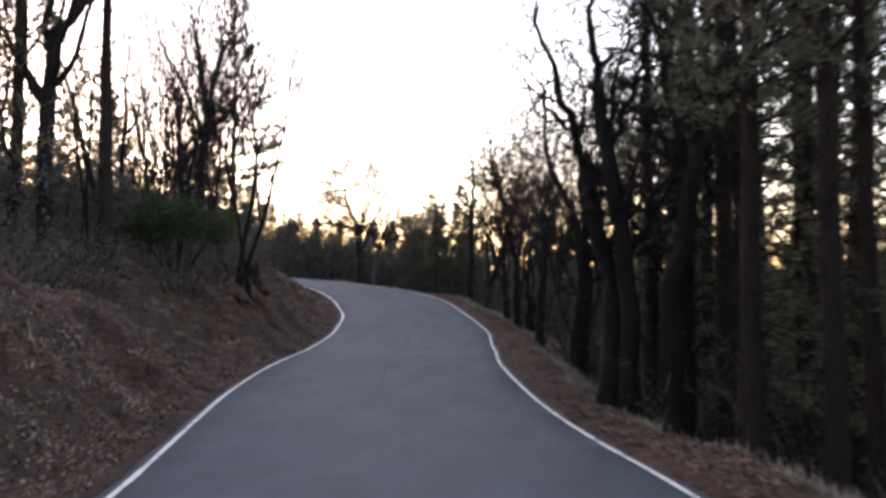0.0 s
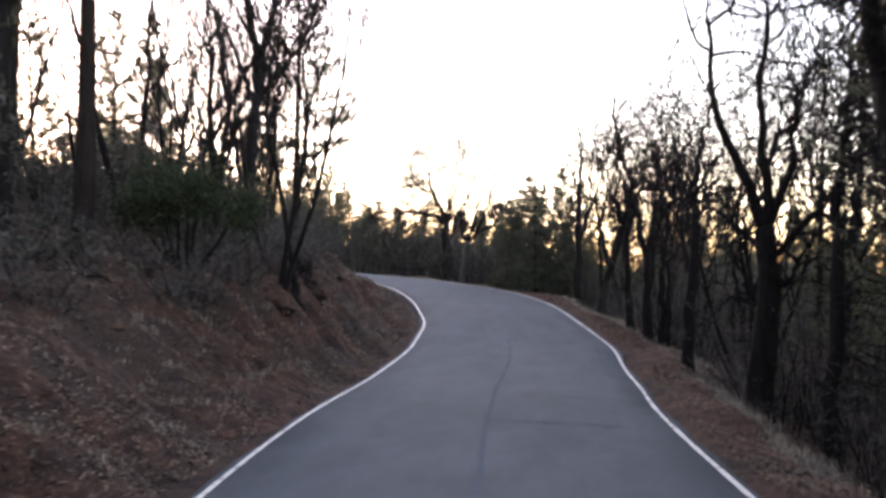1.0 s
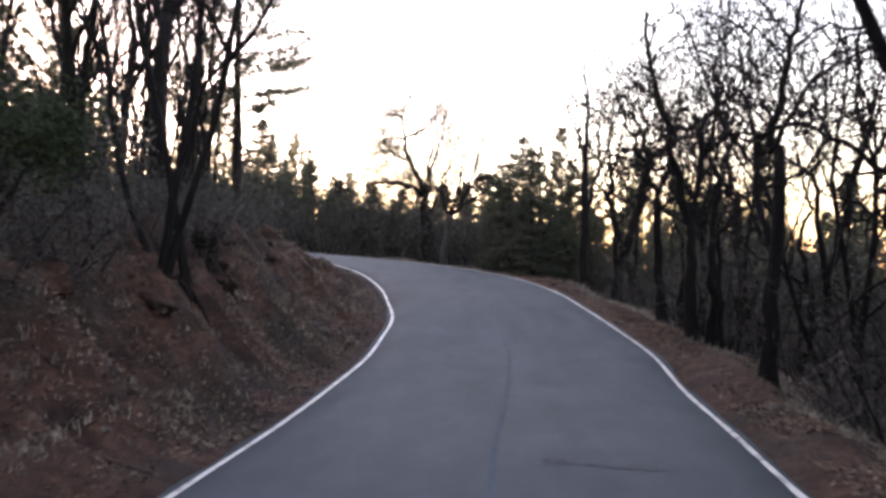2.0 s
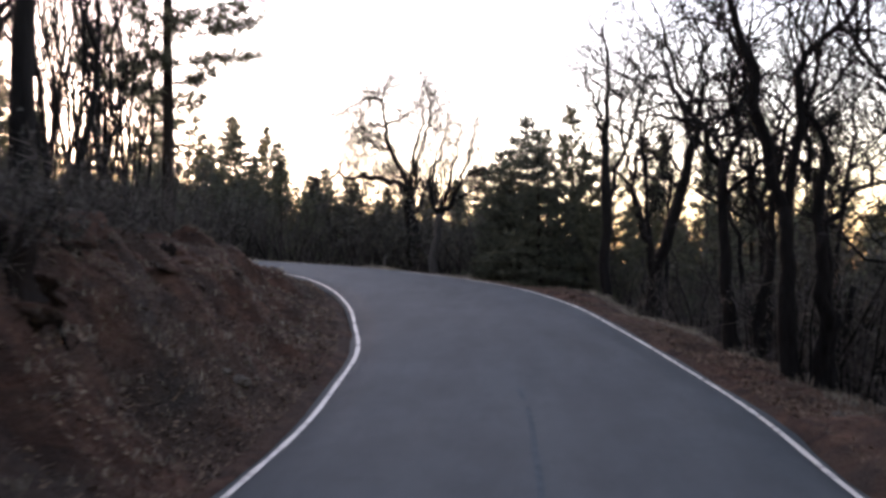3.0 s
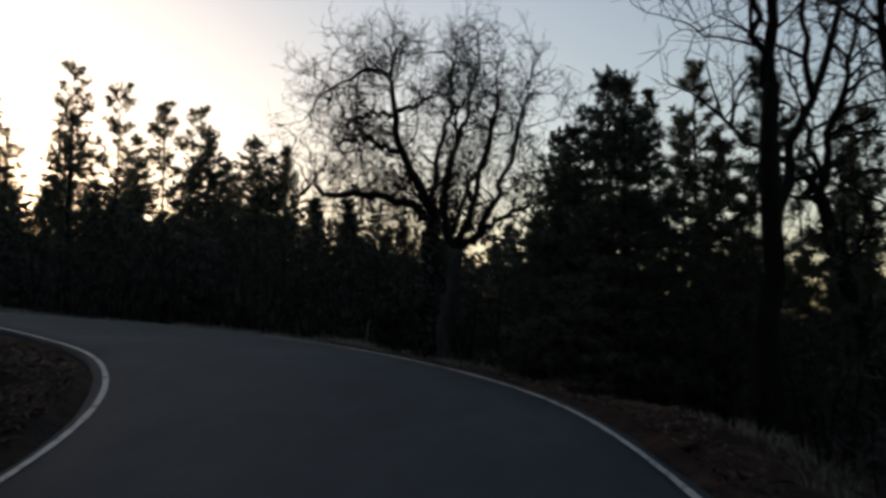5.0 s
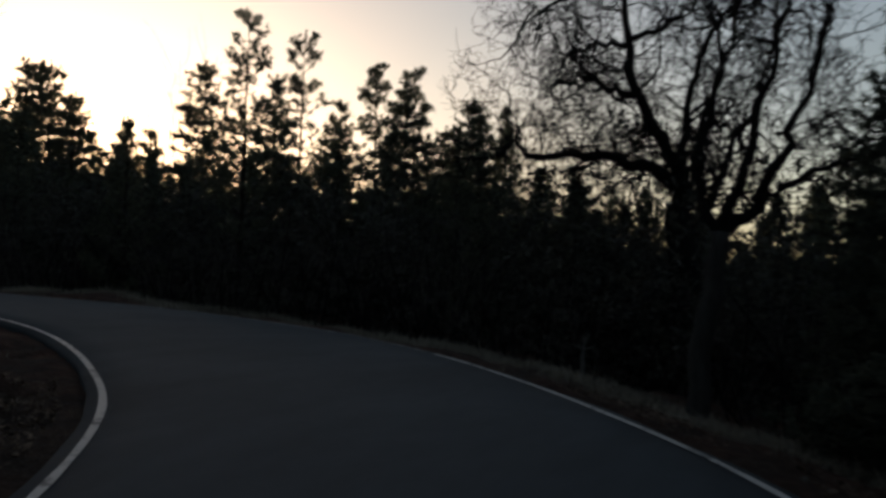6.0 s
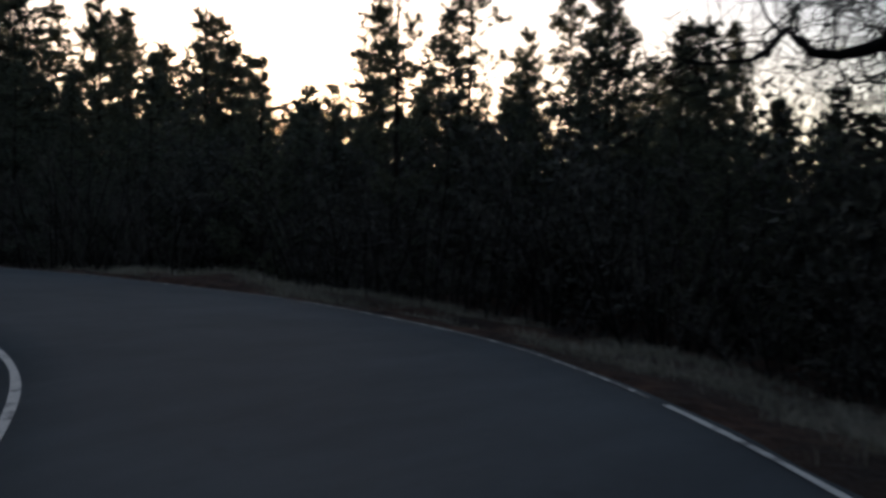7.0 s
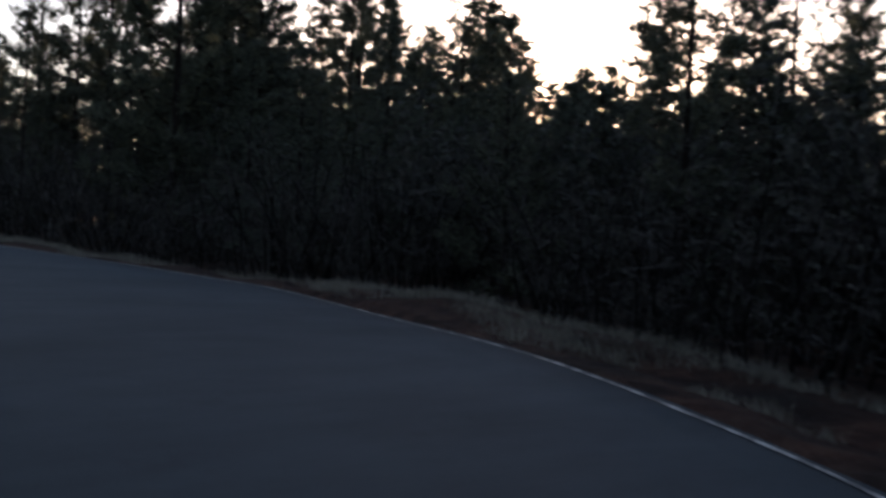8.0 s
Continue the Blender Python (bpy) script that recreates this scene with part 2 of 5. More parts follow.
BANK_RUN = np.array([2.6, 2.6, 2.6, 2.6, 2.3, 1.9, 2.0, 2.6, 3.0, 3.0, 3.0, 3.0])   # width of the cut slope
BANK_RISE = np.array([1.7, 1.7, 1.7, 1.75, 1.9, 2.1, 1.5, 0.95, 0.7, 0.7, 0.8, 0.8])  # its height
HILL = np.array([0.3, 0.3, 0.3, 0.28, 0.25, 0.18, 0.1, 0.06, 0.05, 0.05, 0.05, 0.05])  # slope above it
FALL = np.array([0.62, 0.62, 0.56, 0.46, 0.42, 0.4, 0.38, 0.3, 0.14, 0.05, 0.03, 0.03])  # slope below the road


def hash_noise(x, y, scale, seed=0):
    """Soft value noise over the plan, -1 to 1."""
    x, y = np.asarray(x, float) / scale + seed * 17.3, np.asarray(y, float) / scale - seed * 9.1
    xi, yi = np.floor(x), np.floor(y)
    fx, fy = x - xi, y - yi
    fx, fy = fx * fx * (3 - 2 * fx), fy * fy * (3 - 2 * fy)

    def h(a, b):
        q = np.sin(a * 127.1 + b * 311.7) * 43758.5453
        return (q - np.floor(q)) * 2 - 1
    return (h(xi, yi) * (1 - fx) + h(xi + 1, yi) * fx) * (1 - fy) + (h(xi, yi + 1) * (1 - fx) + h(xi + 1, yi + 1) * fx) * fy


def survey(x, y):
    """Height of the road's plane, distance beyond the road's edge (negative on it), side, way along, for arrays of places."""
    x, y = np.atleast_1d(np.asarray(x, float)), np.atleast_1d(np.asarray(y, float))
    zb, d, side, s = (np.zeros(len(x)) for _ in range(4))
    tabs = [np.interp(MID_S, TABLE_S, tb) for tb in (BANK_RUN, BANK_RISE, HILL, FALL)]
    got = [np.zeros(len(x)) for _ in tabs]
    for a in range(0, len(x), 8000):
        b = slice(a, a + 8000)
        dx, dy = x[b, None] - MIDDLE[None, :, 0], y[b, None] - MIDDLE[None, :, 1]
        q = dx * dx + dy * dy
        j = q.argmin(1)
        w = 1 / (q + 0.02) ** 3
        w /= w.sum(1)[:, None]
        zb[b] = w @ MID_Z
        for g, tb in zip(got, tabs):
            g[b] = w @ tb
        r = np.arange(len(j))
        cross = dx[r, j] * TANG[j, 1] - dy[r, j] * TANG[j, 0]
        side[b] = np.sign(cross)
        d[b] = np.sqrt(q[r, j]) - np.where(cross > 0, HALF_R[j], HALF_L[j])
        s[b] = MID_S[j]
    return zb, d, side, s, got


def land(x, y):
    """Height of the ground."""
    x, y = np.atleast_1d(np.asarray(x, float)), np.atleast_1d(np.asarray(y, float))
    zb, d, side, s, (run, rise, hill, fall) = survey(x, y)
    o = np.maximum(d - 0.35, 0)
    u = np.clip(o / run, 0, 1)
    up = rise * (u * u * (3 - 2 * u) * 0.8 + u * 0.2) + 9 * np.tanh(np.maximum(o - run, 0) * hill / 9)
    o2 = np.maximum(d - 1.15, 0)
    down = -0.13 * np.clip((d - 0.35) / 0.9, 0, 1) - 8 * np.tanh(o2 * fall / 8) + 0.05 * np.exp(-((d - 0.9) / 0.4) ** 2)
    z = zb + np.where(side < 0, up, down)
    rough = np.clip(d / 1.2, 0, 1)
    z = z + rough * (0.22 * hash_noise(x, y, 2.7, 1) + np.where(side < 0, 0.16, 0.05) * hash_noise(x * 0.6 + y, y - x * 0.5, 1.5, 8) + 0.09 * hash_noise(x, y, 0.9, 2) * (1 + 1.5 * (side < 0)) + 0.045 * hash_noise(x, y, 0.37, 3))
    gully = np.where(side < 0, np.clip((d - 0.5) / 0.8, 0, 1) * np.clip((5.5 - d) / 2, 0, 1) * np.clip((s - 14) / 8, 0.35, 1), 0)
    z = z + gully * (0.42 * np.abs(hash_noise(s + 0.5 * d, d * 0.35, 0.85, 12)) - 0.18 + 0.13 * hash_noise(s * 1.3 - d, d, 0.55, 13))
    far = np.clip(d / 12, 0, 1)
    z = z + far * 0.7 * hash_noise(x, y, 14, 4)
    return np.where(d < 0.25, zb - 0.09 * np.clip((0.25 - d) / 0.2, 0, 1) - 0.01, z)


def ground_at(x, y):
    return float(land([x], [y])[0])


def graded(lo, hi, step, reach):
    inner = list(np.arange(lo, hi, step))
    a, b, g = [], [], step
    while (b[-1] if b else hi) < reach:
        g *= 1.25
        b.append((b[-1] if b else inner[-1]) + g)
        a.append((a[-1] if a else inner[0]) - g)
    return np.array(a[::-1] + inner + b)


def build_land():
    gx, gy = graded(-24, 7, 0.2, 900), graded(-2, 56, 0.2, 900)
    X, Y = np.meshgrid(gx, gy)
    Z = land(X.ravel(), Y.ravel())
    n, m = len(gx), len(gy)
    idx = np.arange(n * m).reshape(m, n)
    faces = np.stack([idx[:-1, :-1], idx[:-1, 1:], idx[1:, 1:], idx[1:, :-1]], -1).reshape(-1, 4)
    me = bpy.data.meshes.new("ground")
    me.from_pydata(np.stack([X.ravel(), Y.ravel(), Z], 1).tolist(), [], faces.tolist())
    me.materials.append(GROUND)
    me.polygons.foreach_set("use_smooth", [True] * len(me.polygons))
    tagged(new("ground", me), "red-brown forest soil with dead leaf litter and duff", "ground", kind="structure")


def ribbon(name, a, b, rise, mat, across=1, skirt=0.0):
    """A strip between two curves of equal count, laid on the road's plane."""
    k = len(a)
    cols = [a + (b - a) * (i / across) for i in range(across + 1)]
    pts = np.concatenate(cols)
    zb = survey(pts[:, 0], pts[:, 1])[0]
    crown = np.repeat([0.035 * (1 - (2 * i / across - 1) ** 2) if across > 1 else 0 for i in range(across + 1)], k)
    v = np.column_stack([pts, zb + rise + crown])
    if across > 1 and skirt:
        v = np.concatenate([v, v[:k] - (0, 0, skirt), v[-k:] - (0, 0, skirt)])
    f = []
    for i in range(across):
        for j in range(k - 1):
            f.append((i * k + j, (i + 1) * k + j, (i + 1) * k + j + 1, i * k + j + 1))
    if across > 1 and skirt:
        p, q, e = (across + 1) * k, (across + 2) * k, across * k
        for j in range(k - 1):
            f.append((p + j, j, j + 1, p + j + 1))
            f.append((e + j, q + j, q + j + 1, e + j + 1))
    me = bpy.data.meshes.new(name)
    me.from_pydata(v.tolist(), [], f)
    me.materials.append(mat)
    me.polygons.foreach_set("use_smooth", [True] * len(me.polygons))
    return new(name, me)


def matched(curve):
    """The point of a curve that lies nearest to each point of the road's middle."""
    return np.array([curve[((curve - m) ** 2).sum(1).argmin()] for m in MIDDLE])


def outward(e):
    d = e - MIDDLE
    return d / np.linalg.norm(d, axis=1)[:, None]


def build_road():
    l, r = EDGE_L, np.array([EDGE_R[((EDGE_R - a) ** 2).sum(1).argmin()] for a in EDGE_L])
    wob_l = 0.1 + 0.04 * hash_noise(l[:, 0], l[:, 1], 0.9, 5)
    wob_r = 0.11 + 0.04 * hash_noise(r[:, 0], r[:, 1], 0.9, 6)
    n = (r - l) / np.linalg.norm(r - l, axis=1)[:, None]
    road = ribbon("road", l - n * wob_l[:, None], r + n * wob_r[:, None], 0.0, ASPHALT, 8, 0.08)
    tagged(road, "narrow grey asphalt mountain road with worn surface", "road", kind="structure")

    def line(name, e, inward, label, mat, keep, half=0.031):
        t = np.gradient(e, axis=0)
        t /= np.linalg.norm(t, axis=1)[:, None]
        nrm = np.stack([t[:, 1], -t[:, 0]], 1) * inward
        w = half + 0.006 * hash_noise(e[:, 0], e[:, 1], 0.33, 7)
        e, nrm, w = e[keep], nrm[keep], w[keep]
        ob = ribbon(name, e - nrm * w[:, None], e + nrm * w[:, None], 0.012, mat)
        tagged(ob, label, "road marking", kind="structure")
    ok = (EDGE_L[:, 1] > -30) & (EDGE_L[:, 0] > -45)
    line("edge_line_left", EDGE_L, 1, "white painted edge line on the inner road edge", PAINT, ok)
    fresh = (EDGE_R[:, 1] > -30) & (EDGE_R[:, 1] < 48.6) & (EDGE_R[:, 0] > -7.6)
    line("edge_line_right", EDGE_R, 1, "white painted edge line on the outer road edge", PAINT, fresh)
    mid = (MIDDLE[:, 1] > 13) & (MIDDLE[:, 1] < 31) & (MIDDLE[:, 0] > -5)
    seam = MIDDLE[mid] + np.column_stack([0.05 * hash_noise(MIDDLE[mid, 1], 0 * MIDDLE[mid, 1], 2.1, 15), np.zeros(mid.sum())])
    joint = ribbon("paving_joint", seam - (0.03, 0), seam + (0.03, 0), 0.0385, JOINT)
    tagged(joint, "faint pale paving joint along the middle of the road", "paving joint", kind="structure")
    worn = (EDGE_R[:, 0] <= -7.6) & (EDGE_R[:, 0] > -45)
    line("edge_line_worn", EDGE_R, 1, "worn and patchy white edge line half buried in dirt", WORN_PAINT, worn, 0.023)


build_land()
build_road()


# ---- trees and brush ----
def unit(v):
    return v / (np.linalg.norm(v) + 1e-9)


def bend_path(rng, start, way, length, steps, wander, lift):
    """A wandering line; lift pulls it upward (or down, if negative)."""
    pts, w = [np.array(start, float)], unit(np.array(way, float))
    for _ in range(steps):
        w = unit(w + rng.normal(0, wander, 3) + np.array([0, 0, lift]))
        pts.append(pts[-1] + w * length / steps)
    return np.array(pts)


def needle_tuft(soup, rng, at, way, size, count, width):
    """A spray of thin needles round a twig's end."""
    way = unit(way)
    d = rng.normal(0, 1, (count, 3)) * 0.75 + way * 0.75
    d /= np.linalg.norm(d, axis=1)[:, None]
    sidew = np.cross(d, rng.normal(0, 1, (count, 3)))
    sidew /= np.linalg.norm(sidew, axis=1)[:, None] + 1e-9
    ln = size * rng.uniform(0.6, 1.15, count)[:, None]
    base = np.asarray(at) + rng.normal(0, size * 0.2, (count, 3))
    v = np.stack([base - sidew * width, base + sidew * width, base + d * ln], 1).reshape(-1, 3)
    soup.put(v, [(3 * i, 3 * i + 1, 3 * i + 2) for i in range(count)])


def conifer(seed, height, girth, bare, spread, kind="pine", gap=0.4, tufts=6.0, needles=12, size=0.26, width=0.019, shape=0.85, lift=0.15, clump=0.0):
    """A pine or fir: a tapered trunk, whorls of limbs, needles in tufts. bare: share of the trunk with no live limbs; clump: radius of the round clumps at the limbs' ends."""
    rng = np.random.default_rng(seed)
    tree = new(kind + "_tree")
    trunk, limbs, crown = Soup(), Soup(), Soup()
    n = 20
    zs = np.linspace(-0.35, height, n)
    wob = np.cumsum(rng.normal(0, 0.012 * height / n, (n, 2)), 0)
    pts = np.column_stack([wob[:, 0], wob[:, 1], zs])
    rad = girth * (1 - 0.9 * (np.clip(zs, 0, None) / height) ** 0.9)
    rad[0] *= 1.35
    trunk.tube(pts, rad, 11, rough=0.11, rng=rng)
    fir = kind == "fir"
    z = height * bare + 0.15
    while z < height * 0.985:
        u = (z - height * bare) / (height * (1 - bare))
        reach = spread * ((1 - u) ** shape * 0.95 + 0.08) * min(1, u * 4 + 0.55)
        k = rng.integers(5, 8) if fir else rng.integers(4, 6)
        a0 = rng.uniform(0, 6.28)
        for i in range(k):
            if not fir and rng.random() < 0.12:
                continue
            a = a0 + i * 6.283 / k + rng.normal(0, 0.25)
            ln = reach * rng.uniform(0.6, 1.15)
            p0 = np.array([np.interp(z, zs, pts[:, 0]), np.interp(z, zs, pts[:, 1]), z + rng.normal(0, 0.08)])
            rise = (0.0 if fir else lift) + 0.5 * u
            path = bend_path(rng, p0, (math.cos(a), math.sin(a), rise - (0.2 if fir else 0.05)), ln, 4, 0.1, 0.03 if fir else 0.1)
            limbs.tube(path[[0, 2, 4]], np.linspace(max(0.012, girth * 0.16 * (1 - 0.7 * u)), 0.008, 3), 3, cap=False)
            fine = size * (1 - 0.4 * u)
            if clump:
                heart = path[4] + (0, 0, clump * 0.35)
                for ball in rng.normal(0, 0.5, (9, 3)) * clump * (1 - 0.35 * u) * (1.0, 1.0, 0.8):
                    needle_tuft(crown, rng, heart + ball, ball + (0, 0, 0.12), fine, needles, width)
            m = max(3, int(ln * tufts))
            for q in np.linspace(0.2 if fir else 0.42, 1.02, m):
                j = min(int(q * 4), 3)
                at = path[j] + (path[j + 1] - path[j]) * (q * 4 - j)
                way = unit(path[j + 1] - path[j])
                off = np.array([-way[1], way[0], 0.2 * rng.normal()]) * rng.choice([-1, 1]) * (1.1 - q * 0.5) * ln * (0.36 if fir else 0.3) * rng.random()
                limbs.put([at, at + way * 0.05, at + off + (0, 0, 0.02)], [(0, 1, 2)])
                needle_tuft(crown, rng, at + off, way + unit(off) * 0.4 + np.array([0, 0, 0.05 if fir else 0.4]), fine, needles, width)
        z += gap * rng.uniform(0.75, 1.25) * (1.0 if u < 0.7 else 0.75)
    for zt in (0.0, -0.12, -0.26):
        needle_tuft(crown, rng, pts[-1] + (0, 0, zt), np.array([0, 0, 1.0]), size * 0.55, needles, width * 0.8)
    for _ in range(int(height * bare * 4.5)):  # dead snags on the bare part
        zz = rng.uniform(height * 0.12, max(height * bare, height * 0.15))
        a = rng.uniform(0, 6.28)
        p0 = np.array([np.interp(zz, zs, pts[:, 0]), np.interp(zz, zs, pts[:, 1]), zz])
        limbs.tube(bend_path(rng, p0, (math.cos(a), math.sin(a), rng.uniform(-0.3, 0.2)), rng.uniform(0.4, 1.9), 4, 0.18, -0.02), np.linspace(0.018, 0.005, 5), 4, cap=False)
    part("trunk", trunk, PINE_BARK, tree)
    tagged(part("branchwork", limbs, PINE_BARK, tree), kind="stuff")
    tagged(part("crown", crown, FIR_NEEDLES if fir else NEEDLES, tree, smooth=False), kind="stuff")
    tree["tall"] = height
    return tree


def grow(soup, rng, start, way, length, radius, level, top, wander, lift, splay, children):
    """One branch and, recursively, what grows off it."""
    steps = 4 if level < 4 else 3
    path = bend_path(rng, start, way, length, steps, wander, lift)
    end = radius * (0.55 if level < top else 0.3)
    soup.tube(path, np.linspace(radius, end, steps + 1), 5 if level == 2 else 4 if level == 3 else 3, cap=False)
    if level >= top:
        return
    offshoots(soup, rng, path, radius, end, length, level, top, wander, lift, splay, children, 0.3)


def offshoots(soup, rng, path, radius, end, length, level, top, wander, lift, splay, children, first):
    steps = len(path) - 1
    for i in range(children[min(level, len(children) - 1)]):
        q = 1.0 if i == 0 else rng.uniform(first, 0.98)
        j = min(int(q * steps), steps - 1)
        at = path[j] + (path[j + 1] - path[j]) * (q * steps - j)
        w = unit(path[j + 1] - path[j])
        turn = unit(np.cross(w, rng.normal(0, 1, 3)))
        ang = (0.3 if i == 0 else 1.0) * splay * rng.uniform(0.6, 1.25)
        r = np.interp(q, [0, 1], [radius, end]) * (0.95 if i == 0 else rng.uniform(0.45, 0.7))
        grow(soup, rng, at, unit(w * math.cos(ang) + turn * math.sin(ang)), length * rng.uniform(0.6, 0.85), max(r, 0.0065), level + 1, top, wander * 1.08, lift * 0.9, splay, children)


def bare_oak(seed, stems, length, limbs=4, top=5, wander=0.2, lift=0.06, splay=0.75, children=(3, 4, 3, 3, 3), bark=None, name="oak_tree", clear=0.6):
    """A leafless oak. stems: (x, y offset, way, radius, share of length) of each stem that leaves the ground; clear: share of a stem below its first limb."""
    rng = np.random.default_rng(seed)
    tree = new(name)
    twigs = Soup()
    tall = 0
    for x, y, way, r, share in stems:
        wood = Soup()
        ln = length * share
        low = bend_path(rng, (x, y, 0.0), way, ln, 7, wander * 0.45, lift)
        path = np.concatenate([[(x - 0.02, y, -0.4)], low])
        radii = np.concatenate([[r * 1.7], np.linspace(r, r * 0.62, 8)])
        radii[1] = r * 1.3
        wood.tube(path, radii, 9, rough=0.09, rng=rng)
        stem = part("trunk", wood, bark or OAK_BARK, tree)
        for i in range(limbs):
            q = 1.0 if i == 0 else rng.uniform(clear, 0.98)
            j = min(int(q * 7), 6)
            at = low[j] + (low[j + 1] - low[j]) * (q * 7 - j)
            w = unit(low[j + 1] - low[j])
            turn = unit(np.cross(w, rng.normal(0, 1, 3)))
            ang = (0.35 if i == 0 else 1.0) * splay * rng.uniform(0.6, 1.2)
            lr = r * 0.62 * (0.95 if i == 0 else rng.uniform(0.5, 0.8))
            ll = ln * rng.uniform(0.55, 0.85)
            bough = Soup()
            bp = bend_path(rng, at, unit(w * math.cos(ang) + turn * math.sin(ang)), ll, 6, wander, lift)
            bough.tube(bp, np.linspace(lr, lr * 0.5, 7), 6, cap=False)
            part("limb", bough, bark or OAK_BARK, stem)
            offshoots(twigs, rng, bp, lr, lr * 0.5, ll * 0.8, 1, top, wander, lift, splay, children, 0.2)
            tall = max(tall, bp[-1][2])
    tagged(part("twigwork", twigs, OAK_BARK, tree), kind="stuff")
    return tree


def old_oak(seed, girth, trunk_line, boughs, bark, twig=0.03, name="old_oak_tree"):
    """A gnarled oak at the bend: boughs as (line of across, depth, up; thick end, thin end, reach of twigs, how many)."""
    rng = np.random.default_rng(seed)
    tree = new(name)
    twigs = Soup()
    wood = Soup()
    t = np.array(trunk_line, float)
    u = np.linspace(0, len(t) - 1, 12)
    line = np.stack([np.interp(u, np.arange(len(t)), t[:, i]) for i in range(3)], 1)
    line[1:-1] += rng.normal(0, 0.025, (10, 3))
    line = np.concatenate([[line[0] - (0, 0, 0.45)], line])
    wood.tube(line, girth * np.concatenate([[1.9, 1.45], np.linspace(1.12, 0.85, 11)]), 12, rough=0.09, rng=rng)
    trunk = part("trunk", wood, bark, tree)
    for pts, r0, r1, reach, kids in boughs:
        p = np.array(pts)
        u = np.linspace(0, len(p) - 1, 16)
        path = np.stack([np.interp(u, np.arange(len(p)), p[:, i]) for i in range(3)], 1)
        path[1:-1] += rng.normal(0, 0.045, (14, 3))
        bough = Soup()
        bough.tube(path, np.linspace(r0, r1, 16), 8, cap=False, rough=0.09, rng=rng)
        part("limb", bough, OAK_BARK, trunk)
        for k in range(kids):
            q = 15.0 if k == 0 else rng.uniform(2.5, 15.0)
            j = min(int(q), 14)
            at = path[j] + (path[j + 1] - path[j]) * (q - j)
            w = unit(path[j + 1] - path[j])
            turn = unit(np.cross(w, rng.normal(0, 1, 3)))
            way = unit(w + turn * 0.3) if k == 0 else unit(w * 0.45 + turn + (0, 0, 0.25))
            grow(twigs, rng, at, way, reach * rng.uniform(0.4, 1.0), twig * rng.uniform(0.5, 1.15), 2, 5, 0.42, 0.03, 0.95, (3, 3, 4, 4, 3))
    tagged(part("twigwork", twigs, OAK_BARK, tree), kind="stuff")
    return tree


def shaped_oak(seed, girth, trunk_line, boughs, stems=(), twig=0.022):
    """A leafless oak with a drawn habit: the trunk's line and each bough's, as (across, up) in metres; depth wanders."""
    rng = np.random.default_rng(seed)
    tree = new("oak_tree")
    twigs = Soup()

    def crooked(line, n, sway, depth):
        p = np.array(line, float)
        u = np.linspace(0, len(p) - 1, n)
        q = np.column_stack([np.interp(u, np.arange(len(p)), p[:, 0]), depth * np.linspace(0, 1, n), np.interp(u, np.arange(len(p)), p[:, 1])])
        q[1:-1] += rng.normal(0, sway, (n - 2, 3))
        return q

    def stem(line, r, depth):
        path = crooked(line, 9, 0.026, depth)
        path = np.concatenate([[path[0] - (0.02, 0, 0.4)], path])
        radii = r * np.concatenate([[1.8, 1.35], np.linspace(1.0, 0.66, 8)])
        wood = Soup()
        wood.tube(path, radii, 9, rough=0.11, rng=rng)
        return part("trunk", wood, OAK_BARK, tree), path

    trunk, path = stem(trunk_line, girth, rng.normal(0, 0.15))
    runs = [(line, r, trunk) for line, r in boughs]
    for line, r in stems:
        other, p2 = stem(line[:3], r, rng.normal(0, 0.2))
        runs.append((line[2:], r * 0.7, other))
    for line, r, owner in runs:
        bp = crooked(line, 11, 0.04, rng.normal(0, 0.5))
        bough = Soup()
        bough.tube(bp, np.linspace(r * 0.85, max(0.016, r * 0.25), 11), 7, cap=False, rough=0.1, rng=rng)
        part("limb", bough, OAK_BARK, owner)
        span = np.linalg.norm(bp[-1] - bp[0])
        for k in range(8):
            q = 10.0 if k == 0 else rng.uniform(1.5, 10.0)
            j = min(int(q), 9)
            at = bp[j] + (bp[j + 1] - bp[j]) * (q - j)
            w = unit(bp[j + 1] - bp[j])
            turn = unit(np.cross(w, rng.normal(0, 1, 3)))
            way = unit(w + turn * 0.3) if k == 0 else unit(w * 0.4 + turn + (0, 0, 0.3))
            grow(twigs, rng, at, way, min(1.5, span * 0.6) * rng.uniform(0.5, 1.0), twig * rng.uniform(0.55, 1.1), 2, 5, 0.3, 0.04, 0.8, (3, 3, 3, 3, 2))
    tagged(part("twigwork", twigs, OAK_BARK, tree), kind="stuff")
    return tree


